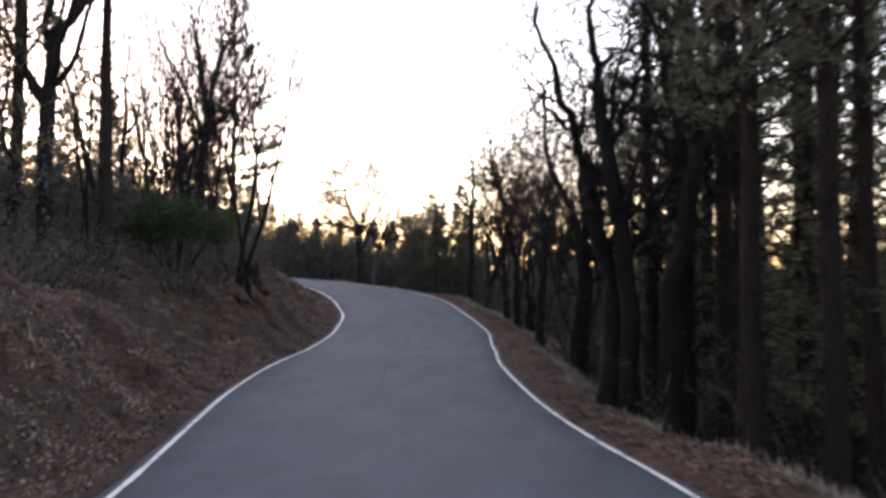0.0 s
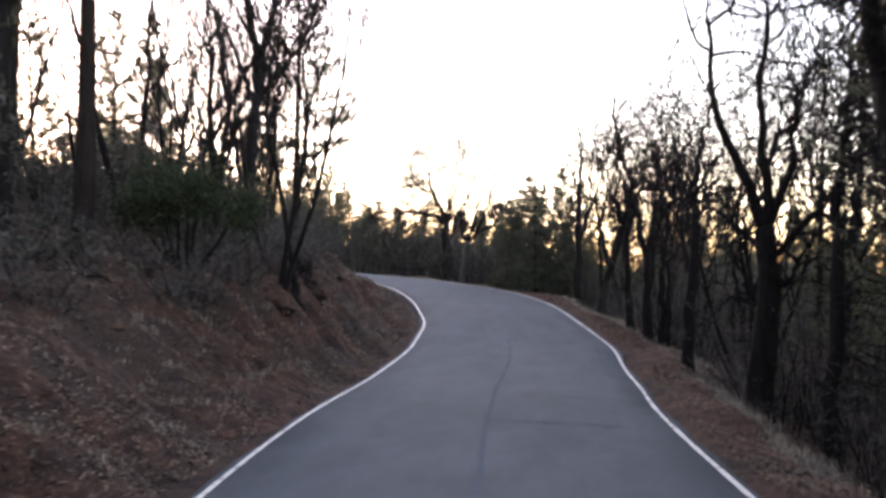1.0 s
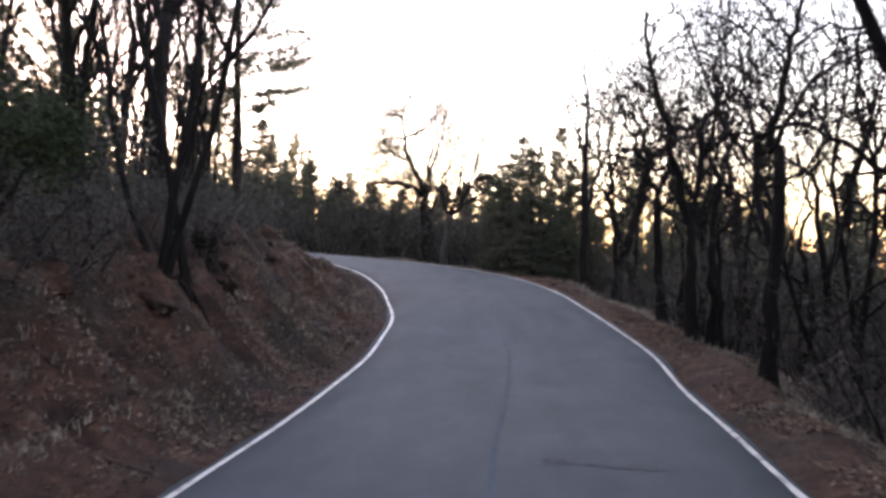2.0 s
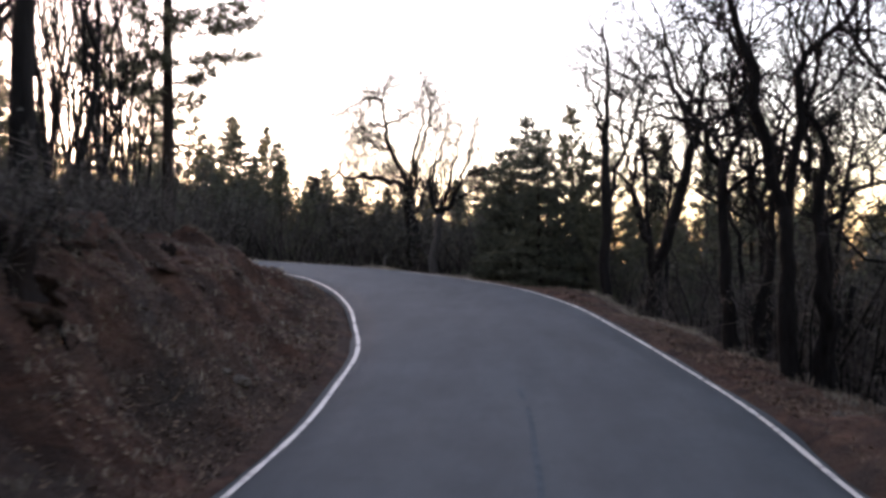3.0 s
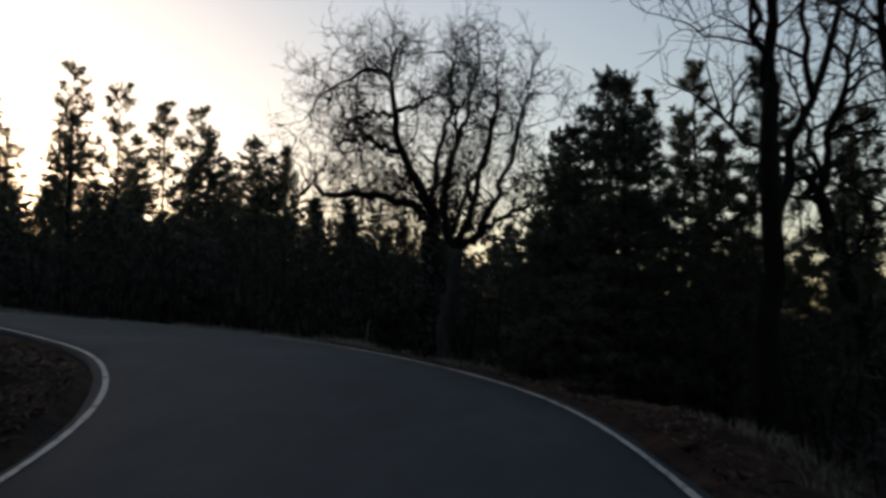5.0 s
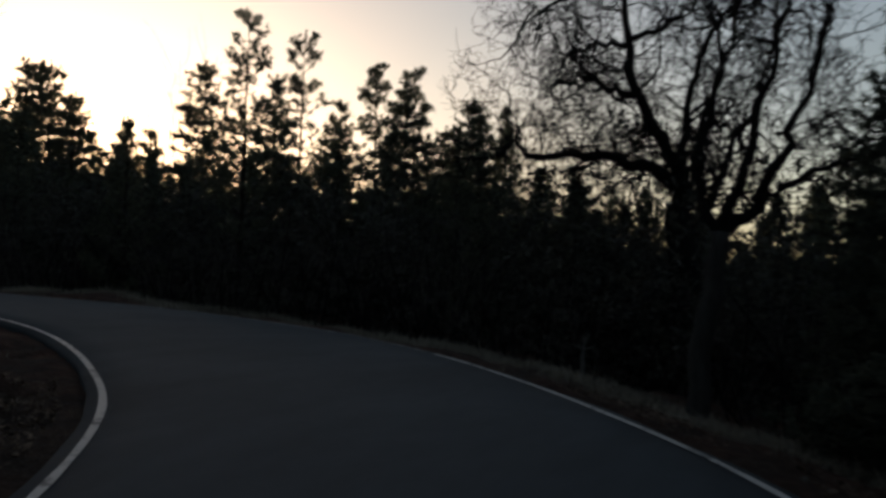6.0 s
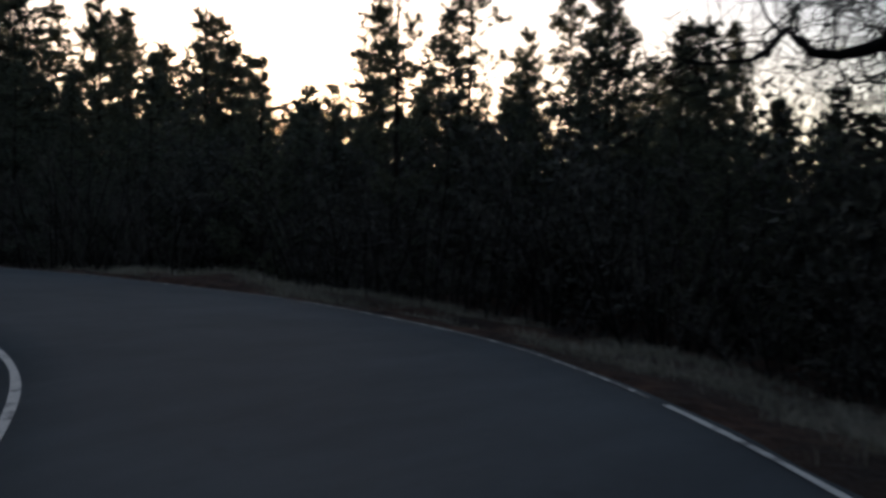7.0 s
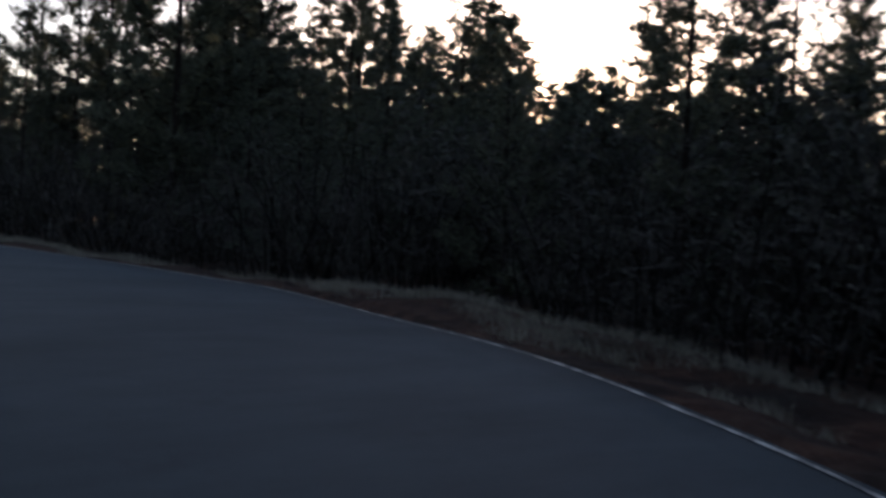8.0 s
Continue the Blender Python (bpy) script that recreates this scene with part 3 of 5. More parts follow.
def bare_brush(seed, width, height, stems=18, leaves=700, leaf=0.04):
    """A grey thicket: wandering stems, a haze of thin twigs, few small leaves."""
    rng = np.random.default_rng(seed)
    bush = new("brush")
    wood, haze_twigs, green = Soup(), Soup(), Soup()
    for i in range(stems):
        a = i * 2.4 + rng.normal(0, 0.3)
        r0 = width * 0.3 * math.sqrt((i + 0.5) / stems)
        out = rng.uniform(0.05, 0.5) * width / height
        ln = height * rng.uniform(0.55, 1.0)
        path = bend_path(rng, (r0 * math.cos(a), r0 * math.sin(a), -0.2), (math.cos(a) * out, math.sin(a) * out, 1), ln, 5, 0.14, 0.02)
        wood.tube(path, np.linspace(0.01 + 0.005 * height, 0.005, 6), 3, cap=False)
        for _ in range(10):
            j = rng.integers(1, 6)
            b = path[j] + (path[j - 1] - path[j]) * rng.random()
            w = unit(path[j] - path[j - 1] + rng.normal(0, 0.7, 3))
            tip = b + w * ln * rng.uniform(0.15, 0.35)
            s = unit(np.cross(w, rng.normal(0, 1, 3))) * 0.007
            haze_twigs.put([b - s, b + s, tip], [(0, 1, 2)])
            for _ in range(5):
                c = b + (tip - b) * rng.uniform(0.2, 1.0)
                w2 = unit(w + rng.normal(0, 0.8, 3))
                e = c + w2 * rng.uniform(0.15, 0.45)
                s2 = unit(np.cross(w2, rng.normal(0, 1, 3))) * 0.0055
                haze_twigs.put([c - s2, c + s2, e], [(0, 1, 2)])
            leaf_cloud(green, rng, tip, 0.3, max(1, leaves // (stems * 10)), leaf)
    tagged(part("stemwork", wood, OAK_BARK, bush), kind="stuff")
    tagged(part("twigwork", haze_twigs, TWIGS, bush, smooth=False), kind="stuff")
    tagged(part("foliage", green, BRUSH, bush, smooth=False), kind="stuff")
    return bush


def leaf_cloud(soup, rng, centre, spread, count, size):
    c = np.asarray(centre) + rng.normal(0, 1, (count, 3)) * spread * 0.5
    a = rng.normal(0, 1, (count, 3))
    a /= np.linalg.norm(a, axis=1)[:, None]
    b = np.cross(a, rng.normal(0, 1, (count, 3)))
    b /= np.linalg.norm(b, axis=1)[:, None] + 1e-9
    s = size * rng.uniform(0.6, 1.3, count)[:, None]
    v = np.stack([c - a * s - b * s * 0.5, c - a * s * 0.6 + b * s * 0.6, c + a * s], 1).reshape(-1, 3)
    soup.put(v, [(3 * i, 3 * i + 1, 3 * i + 2) for i in range(count)])


def shrub(seed, width, height, stems=9, leaves=1400, mat=None, stem=0.0, name="shrub", leaf=0.05, twigs=5):
    """A shrub: stems from the base, and leaves in clumps about their ends. stem: bare height under the crown."""
    rng = np.random.default_rng(seed)
    bush = new(name)
    wood, green = Soup(), Soup()
    ends = []
    for i in range(stems):
        a = i * 6.283 / stems + rng.normal(0, 0.4)
        out = rng.uniform(0.1, 0.62) * width / max(height, 0.1)
        ln = height * rng.uniform(0.6, 0.92)
        path = bend_path(rng, (0.14 * math.cos(a), 0.14 * math.sin(a), -0.15), (math.cos(a) * out, math.sin(a) * out, 1), ln, 5, 0.12, 0.02)
        r0 = 0.012 + 0.008 * height + (0.03 if stem else 0)
        wood.tube(path, np.linspace(r0, 0.006, 6), 5, cap=False)
        for q in range(twigs):
            k = rng.integers(2, 6) if stem else rng.integers(1, 6)
            w = unit(path[k] - path[k - 1] + rng.normal(0, 0.7, 3))
            if path[k][2] < stem:
                continue
            tw = bend_path(rng, path[k], w, ln * rng.uniform(0.22, 0.45), 3, 0.2, 0.03)
            wood.tube(tw, np.linspace(0.007, 0.003, 4), 3, cap=False)
            ends += list(tw[1:])
    for p in ends:
        if p[2] > stem * 0.8:
            leaf_cloud(green, rng, p, 0.2 * min(width, 2.2), max(2, leaves // len(ends)), leaf)
    tagged(part("stemwork", wood, OAK_BARK, bush), kind="stuff")
    tagged(part("foliage", green, mat or BRUSH, bush, smooth=False), kind="stuff")
    return bush


PLANTED = []


def plant(proto, x, y, turn=0.0, size=1.0, label="", category="tree", group="", sink=0.05, tilt=0.0):
    """Stands a copy of a plant on the ground."""
    ob = copy_thing(proto, pose(x, y, ground_at(x, y) - sink, tilt, 0, turn))
    ob.scale = (size, size, size)
    tagged(ob, label, category, group)
    PLANTED.append((x, y))
    return ob


def retire(protos):
    """Takes the patterns themselves out of the scene."""
    for p in protos:
        for o in list(p.children_recursive) + [p]:
            bpy.data.objects.remove(o)


# patterns
tall_pines = [conifer(11, 15, 0.19, 0.4, 2.3, gap=0.62, tufts=4.5), conifer(12, 14, 0.17, 0.42, 2.0, gap=0.62, tufts=4.5), conifer(13, 16, 0.21, 0.34, 2.4, gap=0.66, tufts=4.5)]
dark_pines = [conifer(14, 12, 0.16, 0.14, 1.7, gap=0.55, tufts=4.5, needles=11), conifer(15, 13, 0.18, 0.18, 1.8, gap=0.55, tufts=4.5, needles=11)]
young_pines = [conifer(21, 7.0, 0.09, 0.06, 1.75, gap=0.44, tufts=8, needles=20, width=0.017), conifer(22, 7.0, 0.08, 0.1, 1.45, gap=0.46, tufts=8, needles=20, width=0.017), conifer(23, 7.0, 0.085, 0.05, 1.9, gap=0.42, tufts=8, needles=20, width=0.017), conifer(24, 7.0, 0.09, 0.08, 1.6, gap=0.46, tufts=8, needles=20, width=0.017)]
slim_pines = [conifer(25, 7.0, 0.068, 0.22, 1.05, gap=0.56, tufts=3, needles=14, size=0.17, width=0.014, shape=0.55, lift=0.3, clump=0.19), conifer(26, 7.0, 0.064, 0.26, 0.98, gap=0.6, tufts=3, needles=14, size=0.17, width=0.014, shape=0.5, lift=0.3, clump=0.2),
              conifer(27, 7.0, 0.07, 0.16, 1.2, gap=0.5, tufts=4, needles=14, size=0.17, width=0.014, shape=0.65, lift=0.25, clump=0.18)]
firs = [conifer(31, 7.0, 0.09, 0.02, 2.6, "fir", 0.26, 9, 16, 0.2, 0.02, 1.0), conifer(32, 7.0, 0.08, 0.02, 2.2, "fir", 0.26, 9, 16, 0.2, 0.02, 0.95), conifer(33, 7.0, 0.09, 0.03, 2.4, "fir", 0.26, 9, 16, 0.2, 0.02, 1.0)]
far_pines = [conifer(34, 9.0, 0.12, 0.08, 1.9, "pine", 0.6, 3.2, 9, 0.5, 0.08), conifer(35, 9.0, 0.12, 0.03, 2.0, "fir", 0.58, 2.6, 8, 0.5, 0.075)]
small_firs = [conifer(36, 7.0, 0.09, 0.02, 2.2, "fir", 0.36, 4.8, 9, 0.28, 0.027), conifer(37, 7.0, 0.08, 0.05, 1.7, "pine", 0.42, 5.0, 11, 0.28, 0.024)]
bushy_firs = [conifer(38, 4.0, 0.06, 0.01, 1.5, "fir", 0.27, 5.5, 10, 0.22, 0.026, 0.6), conifer(39, 4.0, 0.055, 0.01, 1.4, "pine", 0.3, 6, 11, 0.23, 0.022, 0.6)]
bank_pine = conifer(16, 12.5, 0.17, 0.26, 2.45, gap=0.46, tufts=8, needles=16, width=0.02, size=0.28, lift=0.02)
elder = old_oak(41, 0.27, [(0.22, 0, 0), (0.2, 0, 1.0), (0.1, 0.03, 2.2), (0.02, 0, 3.3)], [
    ([(0.0, 0, 3.2), (-0.02, 0, 3.85), (-0.32, 0.05, 4.55), (-0.72, 0, 5.2), (-0.88, 0.1, 6.1), (-0.95, 0.1, 7.05), (-0.9, 0, 7.5)], 0.155, 0.03, 1.25, 30),
    ([(-0.05, 0, 3.6), (-0.5, -0.1, 3.9), (-0.85, -0.2, 4.0), (-1.4, -0.3, 4.1), (-1.95, -0.4, 4.15), (-2.4, -0.5, 4.08), (-2.75, -0.5, 4.2), (-3.1, -0.6, 4.0)], 0.12, 0.03, 1.0, 28),
    ([(-0.72, 0, 5.2), (-1.3, 0.1, 5.45), (-1.8, 0.2, 5.6), (-2.2, 0.2, 5.35)], 0.075, 0.025, 1.05, 13),
    ([(-0.88, 0.1, 6.1), (-1.45, 0.3, 6.2), (-1.95, 0.4, 5.95)], 0.06, 0.02, 0.95, 12),
    ([(-0.86, 0.1, 6.2), (-0.3, 0, 6.4), (0.2, -0.1, 6.7), (0.5, -0.1, 7.3)], 0.06, 0.02, 1.0, 8),
    ([(-0.95, 0.1, 7.05), (-1.5, 0, 7.2), (-2.2, -0.1, 6.8), (-2.6, -0.1, 6.6)], 0.055, 0.02, 0.95, 12),
    ([(0.1, 0.1, 3.2), (0.25, 0.3, 3.5), (0.4, 0.5, 4.2), (0.62, 0.7, 5.05), (0.9, 0.8, 6.0), (1.15, 0.9, 7.0), (1.3, 0.9, 7.8)], 0.09, 0.025, 1.1, 17),
    ([(0.08, -0.1, 3.2), (0.1, -0.3, 4.4), (0.15, -0.5, 5.3), (0.42, -0.6, 6.25), (0.5, -0.6, 7.2)], 0.085, 0.025, 1.0, 14),
    ([(0.12, 0, 2.7), (0.5, 0.2, 3.3), (0.92, 0.4, 4.2), (1.38, 0.5, 5.2), (1.6, 0.6, 6.15), (1.7, 0.6, 7.0)], 0.085, 0.025, 1.1, 18),
], OAK_BARK, 0.026)
roadside_oak = old_oak(42, 0.125, [(0.0, 0, 0), (0.03, 0, 0.8), (0.18, 0, 1.6), (0.26, 0, 2.25)], [
    ([(0.26, 0, 2.2), (0.65, 0.1, 2.6), (0.95, 0.2, 3.1), (1.2, 0.3, 3.7), (1.4, 0.3, 4.4), (1.5, 0.3, 5.0)], 0.085, 0.02, 1.1, 12),
    ([(0.65, 0.1, 2.6), (1.1, 0.2, 2.85), (1.55, 0.2, 3.05), (2.0, 0.3, 3.5)], 0.05, 0.016, 0.9, 9),
    ([(0.25, 0, 2.2), (0.45, -0.1, 2.9), (0.6, -0.2, 3.5), (0.85, -0.2, 4.3), (0.95, -0.2, 5.1)], 0.075, 0.02, 1.1, 11),
    ([(0.24, 0, 2.15), (0.05, 0.1, 2.7), (0.0, 0.2, 3.3), (0.25, 0.3, 4.2), (0.3, 0.3, 4.9)], 0.07, 0.02, 1.0, 10),
], GREY_BARK, 0.024)
straight_oak = shaped_oak(59, 0.13, [(0, 0), (0.07, 1.75), (0.1, 3.7)], [([(0.1, 3.7), (0.15, 5.3), (0.1, 6.3)], 0.085), ([(0.09, 3.6), (-0.1, 4.5), (-0.35, 5.1)], 0.06), ([(0.08, 2.2), (0.28, 2.9), (0.68, 4.2), (1.05, 5.3)], 0.085), ([(0.5, 3.6), (0.4, 4.6), (0.6, 5.6)], 0.045)])
bent_oak = shaped_oak(60, 0.13, [(0, 0), (0.15, 0.88), (0.3, 1.5), (0.5, 2.1), (0.8, 2.9), (0.87, 3.4)], [([(0.87, 3.35), (0.64, 4.2), (0.4, 4.8), (0.3, 5.4)], 0.075), ([(0.87, 3.4), (1.15, 3.8), (1.57, 4.0), (2.0, 4.5)], 0.07), ([(0.86, 3.3), (0.95, 4.0), (1.1, 4.9)], 0.06), ([(0.6, 2.4), (0.35, 2.9), (0.1, 3.2)], 0.035)],
                      [([(0.1, 0.0), (0.06, 0.9), (0.03, 1.6), (-0.03, 3.2), (-0.2, 3.9), (0.05, 4.8)], 0.075)])
stout_oak = shaped_oak(62, 0.095, [(0, 0), (-0.02, 0.7), (-0.04, 1.35), (-0.09, 1.8), (-0.07, 2.6)], [([(-0.07, 2.55), (-0.28, 2.8), (-0.37, 3.2), (-0.6, 3.6), (-0.8, 4.3)], 0.075), ([(-0.07, 2.5), (0.1, 3.0), (0.2, 3.7), (0.3, 4.6)], 0.075), ([(-0.08, 2.2), (0.25, 2.5), (0.6, 2.55), (0.9, 2.9)], 0.045), ([(-0.4, 3.3), (-0.3, 3.9), (-0.45, 4.6)], 0.045)],
                       [([(0.3, 0.0), (0.36, 0.6), (0.5, 1.3), (0.55, 2.3), (0.85, 3.2), (0.95, 4.2)], 0.085)])
vee_oak = shaped_oak(61, 0.115, [(0, 0), (-0.03, 1.1), (-0.05, 2.1)], [([(-0.05, 2.05), (-0.3, 3.1), (-0.5, 4.0), (-0.65, 4.8), (-0.7, 5.6)], 0.1), ([(-0.04, 1.9), (0.06, 2.5), (0.1, 3.7), (0.35, 4.0), (0.63, 4.25), (1.05, 4.8)], 0.085), ([(-0.5, 4.0), (-0.75, 4.4), (-0.95, 5.0)], 0.04), ([(-0.25, 2.9), (-0.55, 3.1), (-0.85, 3.0), (-1.2, 3.3)], 0.04)],
                     [([(0.3, 0.0), (0.34, 0.8), (0.34, 1.75), (0.42, 2.7), (0.27, 3.4), (0.5, 4.5)], 0.1), ([(0.42, 0.1), (0.45, 0.9), (0.4, 1.9), (0.77, 2.3), (1.25, 2.45), (1.8, 2.9)], 0.06)])
curved_oak = shaped_oak(63, 0.15, [(0, 0), (0.03, 1.1), (0.06, 1.95), (-0.2, 2.85), (-0.32, 3.7)], [([(-0.31, 3.6), (-0.54, 4.4), (-0.7, 4.9), (-0.85, 5.8)], 0.1), ([(-0.25, 3.2), (0.0, 4.0), (0.1, 5.0), (0.3, 5.8)], 0.07), ([(-0.5, 4.2), (-0.9, 4.5), (-1.15, 5.2)], 0.05), ([(0.0, 2.3), (0.35, 2.9), (0.45, 3.8)], 0.06)])
swept_oak = shaped_oak(64, 0.14, [(0, 0), (0, 1.5), (-0.08, 2.6), (-0.26, 3.6), (-0.43, 4.8)], [([(-0.42, 4.7), (-0.5, 5.6), (-0.4, 6.6)], 0.09), ([(-0.3, 3.8), (0.1, 4.6), (0.3, 5.6)], 0.07), ([(-0.15, 3.0), (-0.5, 3.7), (-0.9, 4.1)], 0.05), ([(-0.05, 2.4), (0.4, 2.9), (0.7, 3.7)], 0.06)])
burled_oak = shaped_oak(65, 0.24, [(0, 0), (0.1, 1.0), (0.2, 2.2), (0.15, 3.2)], [([(0.14, 3.1), (-0.3, 4.4), (-0.7, 5.3), (-0.75, 6.6)], 0.12), ([(0.17, 3.1), (0.55, 4.2), (0.65, 5.5)], 0.11), ([(0.15, 2.9), (0.2, 4.2), (0.05, 5.6), (0.2, 6.8)], 0.12), ([(0.18, 2.0), (0.6, 2.4), (0.8, 2.9)], 0.06), ([(0.15, 1.8), (-0.2, 2.3), (-0.35, 3.0)], 0.05), ([(0.16, 2.6), (0.9, 3.4), (1.5, 4.0), (1.9, 5.0)], 0.07), ([(0.16, 2.8), (-0.5, 3.4), (-1.2, 3.9)], 0.06), ([(0.2, 4.2), (0.6, 5.0), (1.0, 6.2)], 0.06)], twig=0.03)
forked_oak = bare_oak(50, [(0, 0, (0.03, 0.0, 1), 0.165, 1.0)], 3.7, 5, 5, 0.14, 0.1, 0.45, clear=0.88)
oaks = [bare_oak(43, [(0, 0, (0.12, 0.05, 1), 0.12, 1.0), (0.2, 0.1, (-0.14, 0.1, 1), 0.09, 0.9)], 3.4, 4, 5, 0.18, 0.06, 0.65),
        bare_oak(44, [(0, 0, (-0.2, 0, 1), 0.14, 1.0)], 3.4, 6, 5, 0.22, 0.05, 0.75),
        bare_oak(45, [(0, 0, (0.14, 0.05, 1), 0.058, 1.0), (0.22, 0.1, (-0.2, 0.1, 1), 0.05, 0.95), (-0.15, 0.12, (-0.42, -0.1, 1), 0.045, 0.9), (0.1, -0.15, (0.36, -0.1, 1), 0.05, 0.95)], 3.3, 5, 5, 0.13, 0.07, 0.6, (3, 3, 3, 3, 2), clear=0.35)]
thin_oaks = [bare_oak(46, [(0, 0, (0.05, 0.02, 1), 0.1, 1.0)], 3.6, 4, 4, 0.16, 0.07, 0.7, (3, 3, 3, 3)),
             bare_oak(47, [(0, 0, (-0.08, 0.02, 1), 0.08, 1.0), (0.2, 0.15, (0.16, 0.1, 1), 0.07, 0.9)], 3.6, 3, 4, 0.14, 0.09, 0.6, (3, 3, 3, 3))]
saplings = [bare_oak(48, [(0, 0, (0.06, 0.02, 1), 0.045, 1.0), (0.15, 0.1, (-0.12, 0.05, 1), 0.04, 0.9), (-0.1, 0.15, (0.16, -0.1, 1), 0.035, 0.85)], 3.6, 3, 3, 0.1, 0.1, 0.45, (3, 3, 3))]
shrubs = [shrub(51, 1.7, 1.5), shrub(52, 2.1, 1.9, 11, 1700), shrub(53, 1.4, 1.0, 9, 1100)]
thickets = [bare_brush(54, 2.8, 3.0), bare_brush(56, 2.6, 3.6, 20), bare_brush(57, 3.0, 2.5)]
leafy_thickets = [shrub(54, 2.8, 3.0, 9, 2100, leaf=0.085, twigs=4), shrub(56, 2.6, 3.6, 9, 2100, leaf=0.085, twigs=4)]
low_brush = [bare_brush(58, 2.0, 1.5, 14, 500), bare_brush(59, 1.7, 1.1, 12, 400)]
manzanita = shrub(55, 1.7, 2.1, 8, 14000, EVERGREEN, 1.0, "evergreen_shrub", 0.034, 14)

TALL = "tall dark pine with a bare lower trunk on the slope"
YOUNG = "young green pine with layered needle clumps beside the road"
FIR = "dense dark young fir with branches down to the ground"
OAK = "leafless oak with dark twisting branches on the slope"
BUSH = "low grey brush of thin twigs under the trees"
LEAFY = "tall dark thicket of small-leaved brush under the trees"
THICKET = "tall dense grey thicket of bare twigs behind the verge"

# trees that stand out, place by place
plant(elder, -5.4, 52.4, 19, 0.94, "gnarled bare old oak with a spreading crown at the bend")
plant(roadside_oak, -4.2, 48.4, 19, 1.0, "slim leaning oak with a pale lower trunk beside the road")
for x, y, p, a, k in [(-7.70, 20.87, tall_pines[1], 30, 1.04), (-9.5, 40.2, bank_pine, 200, 1.0)]:
    plant(p, x, y, a, k, "tall straight pine with sparse branches on the bank", group="bank pines")
for x, y, p, a in [(-9.3, 19.9, dark_pines[0], 0), (-11.13, 21.33, dark_pines[1], 90), (-12.47, 26.57, tall_pines[0], 40), (-13.39, 23.34, dark_pines[0], 200)]:
    plant(p, x, y, a, 0.95, "dark dense pine on the hillside above the bank", group="hillside pines")
plant(oaks[1], -8.73, 20.22, 175, 1.5, "large leaning leafless oak on the bank", group="bank oaks")
for x, y, p, a, k in [(-5.64, 25.07, oaks[2], 0, 1.16), (-8.73, 32.45, forked_oak, 200, 1.38), (-9.98, 33.31, thin_oaks[0], 60, 1.26), (-7.40, 26.42, oaks[0], 200, 0.90), (-10.13, 27.34, thin_oaks[1], 10, 1.23)]:
    plant(p, x, y, a, k, "leafless many-stemmed oak on the cut bank", group="bank oaks")
for x, y, a, k in [(-7.85, 24.40, 0, 1.05), (-9.09, 23.52, 160, 0.95), (-11.01, 34.16, 30, 1.15), (-12.11, 37.13, 100, 1.15), (-10.45, 38.82, 220, 1.10), (-13.08, 41.29, 300, 1.16), (-11.99, 43.73, 20, 1.16), (-13.38, 44.50, 150, 1.22), (-14.33, 43.12, 80, 1.28), (-12.71, 42.34, 250, 1.16), (-15.24, 44.82, 0, 1.28), (-11.57, 41.35, 330, 1.04), (-12.85, 40.92, 45, 1.27), (-10.48, 37.53, 190, 1.10), (-12.02, 42.19, 270, 1.33), (-9.87, 38.80, 110, 1.04), (-14.20, 44.42, 15, 1.39), (-11.41, 43.47, 60, 1.16)]:
    plant(saplings[0], x, y, a, k, "slender bare oak saplings in a loose clump", group="saplings")
for x, y, a, k in [(-9.5, 57.4, 0, 0.72), (-8.5, 58.6, 80, 0.78), (-10.4, 58.9, 150, 0.75), (-7.7, 57.7, 220, 0.7), (-9.1, 60.2, 300, 0.85), (-7.2, 59.3, 30, 0.78), (-6.6, 57.2, 110, 0.65)]:
    plant(saplings[0], x, y, a, k, "thin bare oak saplings behind the old oak", group="saplings")
plant(saplings[0], -28.9, 65.6, 40, 1.35, "slender bare oak saplings in a gap of the woods", group="saplings")
plant(manzanita, -6.25, 21.41, 0, 1.0, "rounded dark evergreen shrub with several leaning stems", "shrub")
for x, y, p, a, k in [(0.71, 43.27, straight_oak, -4, 1.15), (1.47, 40.19, bent_oak, -11, 1.15), (2.07, 34.46, stout_oak, -17, 1.20), (2.33, 32.02, vee_oak, -13, 1.14),
                      (3.48, 38.37, stout_oak, 120, 1.15), (5.24, 33.44, vee_oak, 150, 1.14), (4.19, 36.02, bent_oak, 100, 1.15), (4.27, 28.73, oaks[2], 10, 1.23), (3.30, 23.55, burled_oak, -10, 1.06),
                      (2.69, 27.52, straight_oak, 60, 0.98), (2.57, 45.22, bent_oak, 160, 1.10)]:
    plant(p, x, y, a, k, OAK, group="roadside oaks")
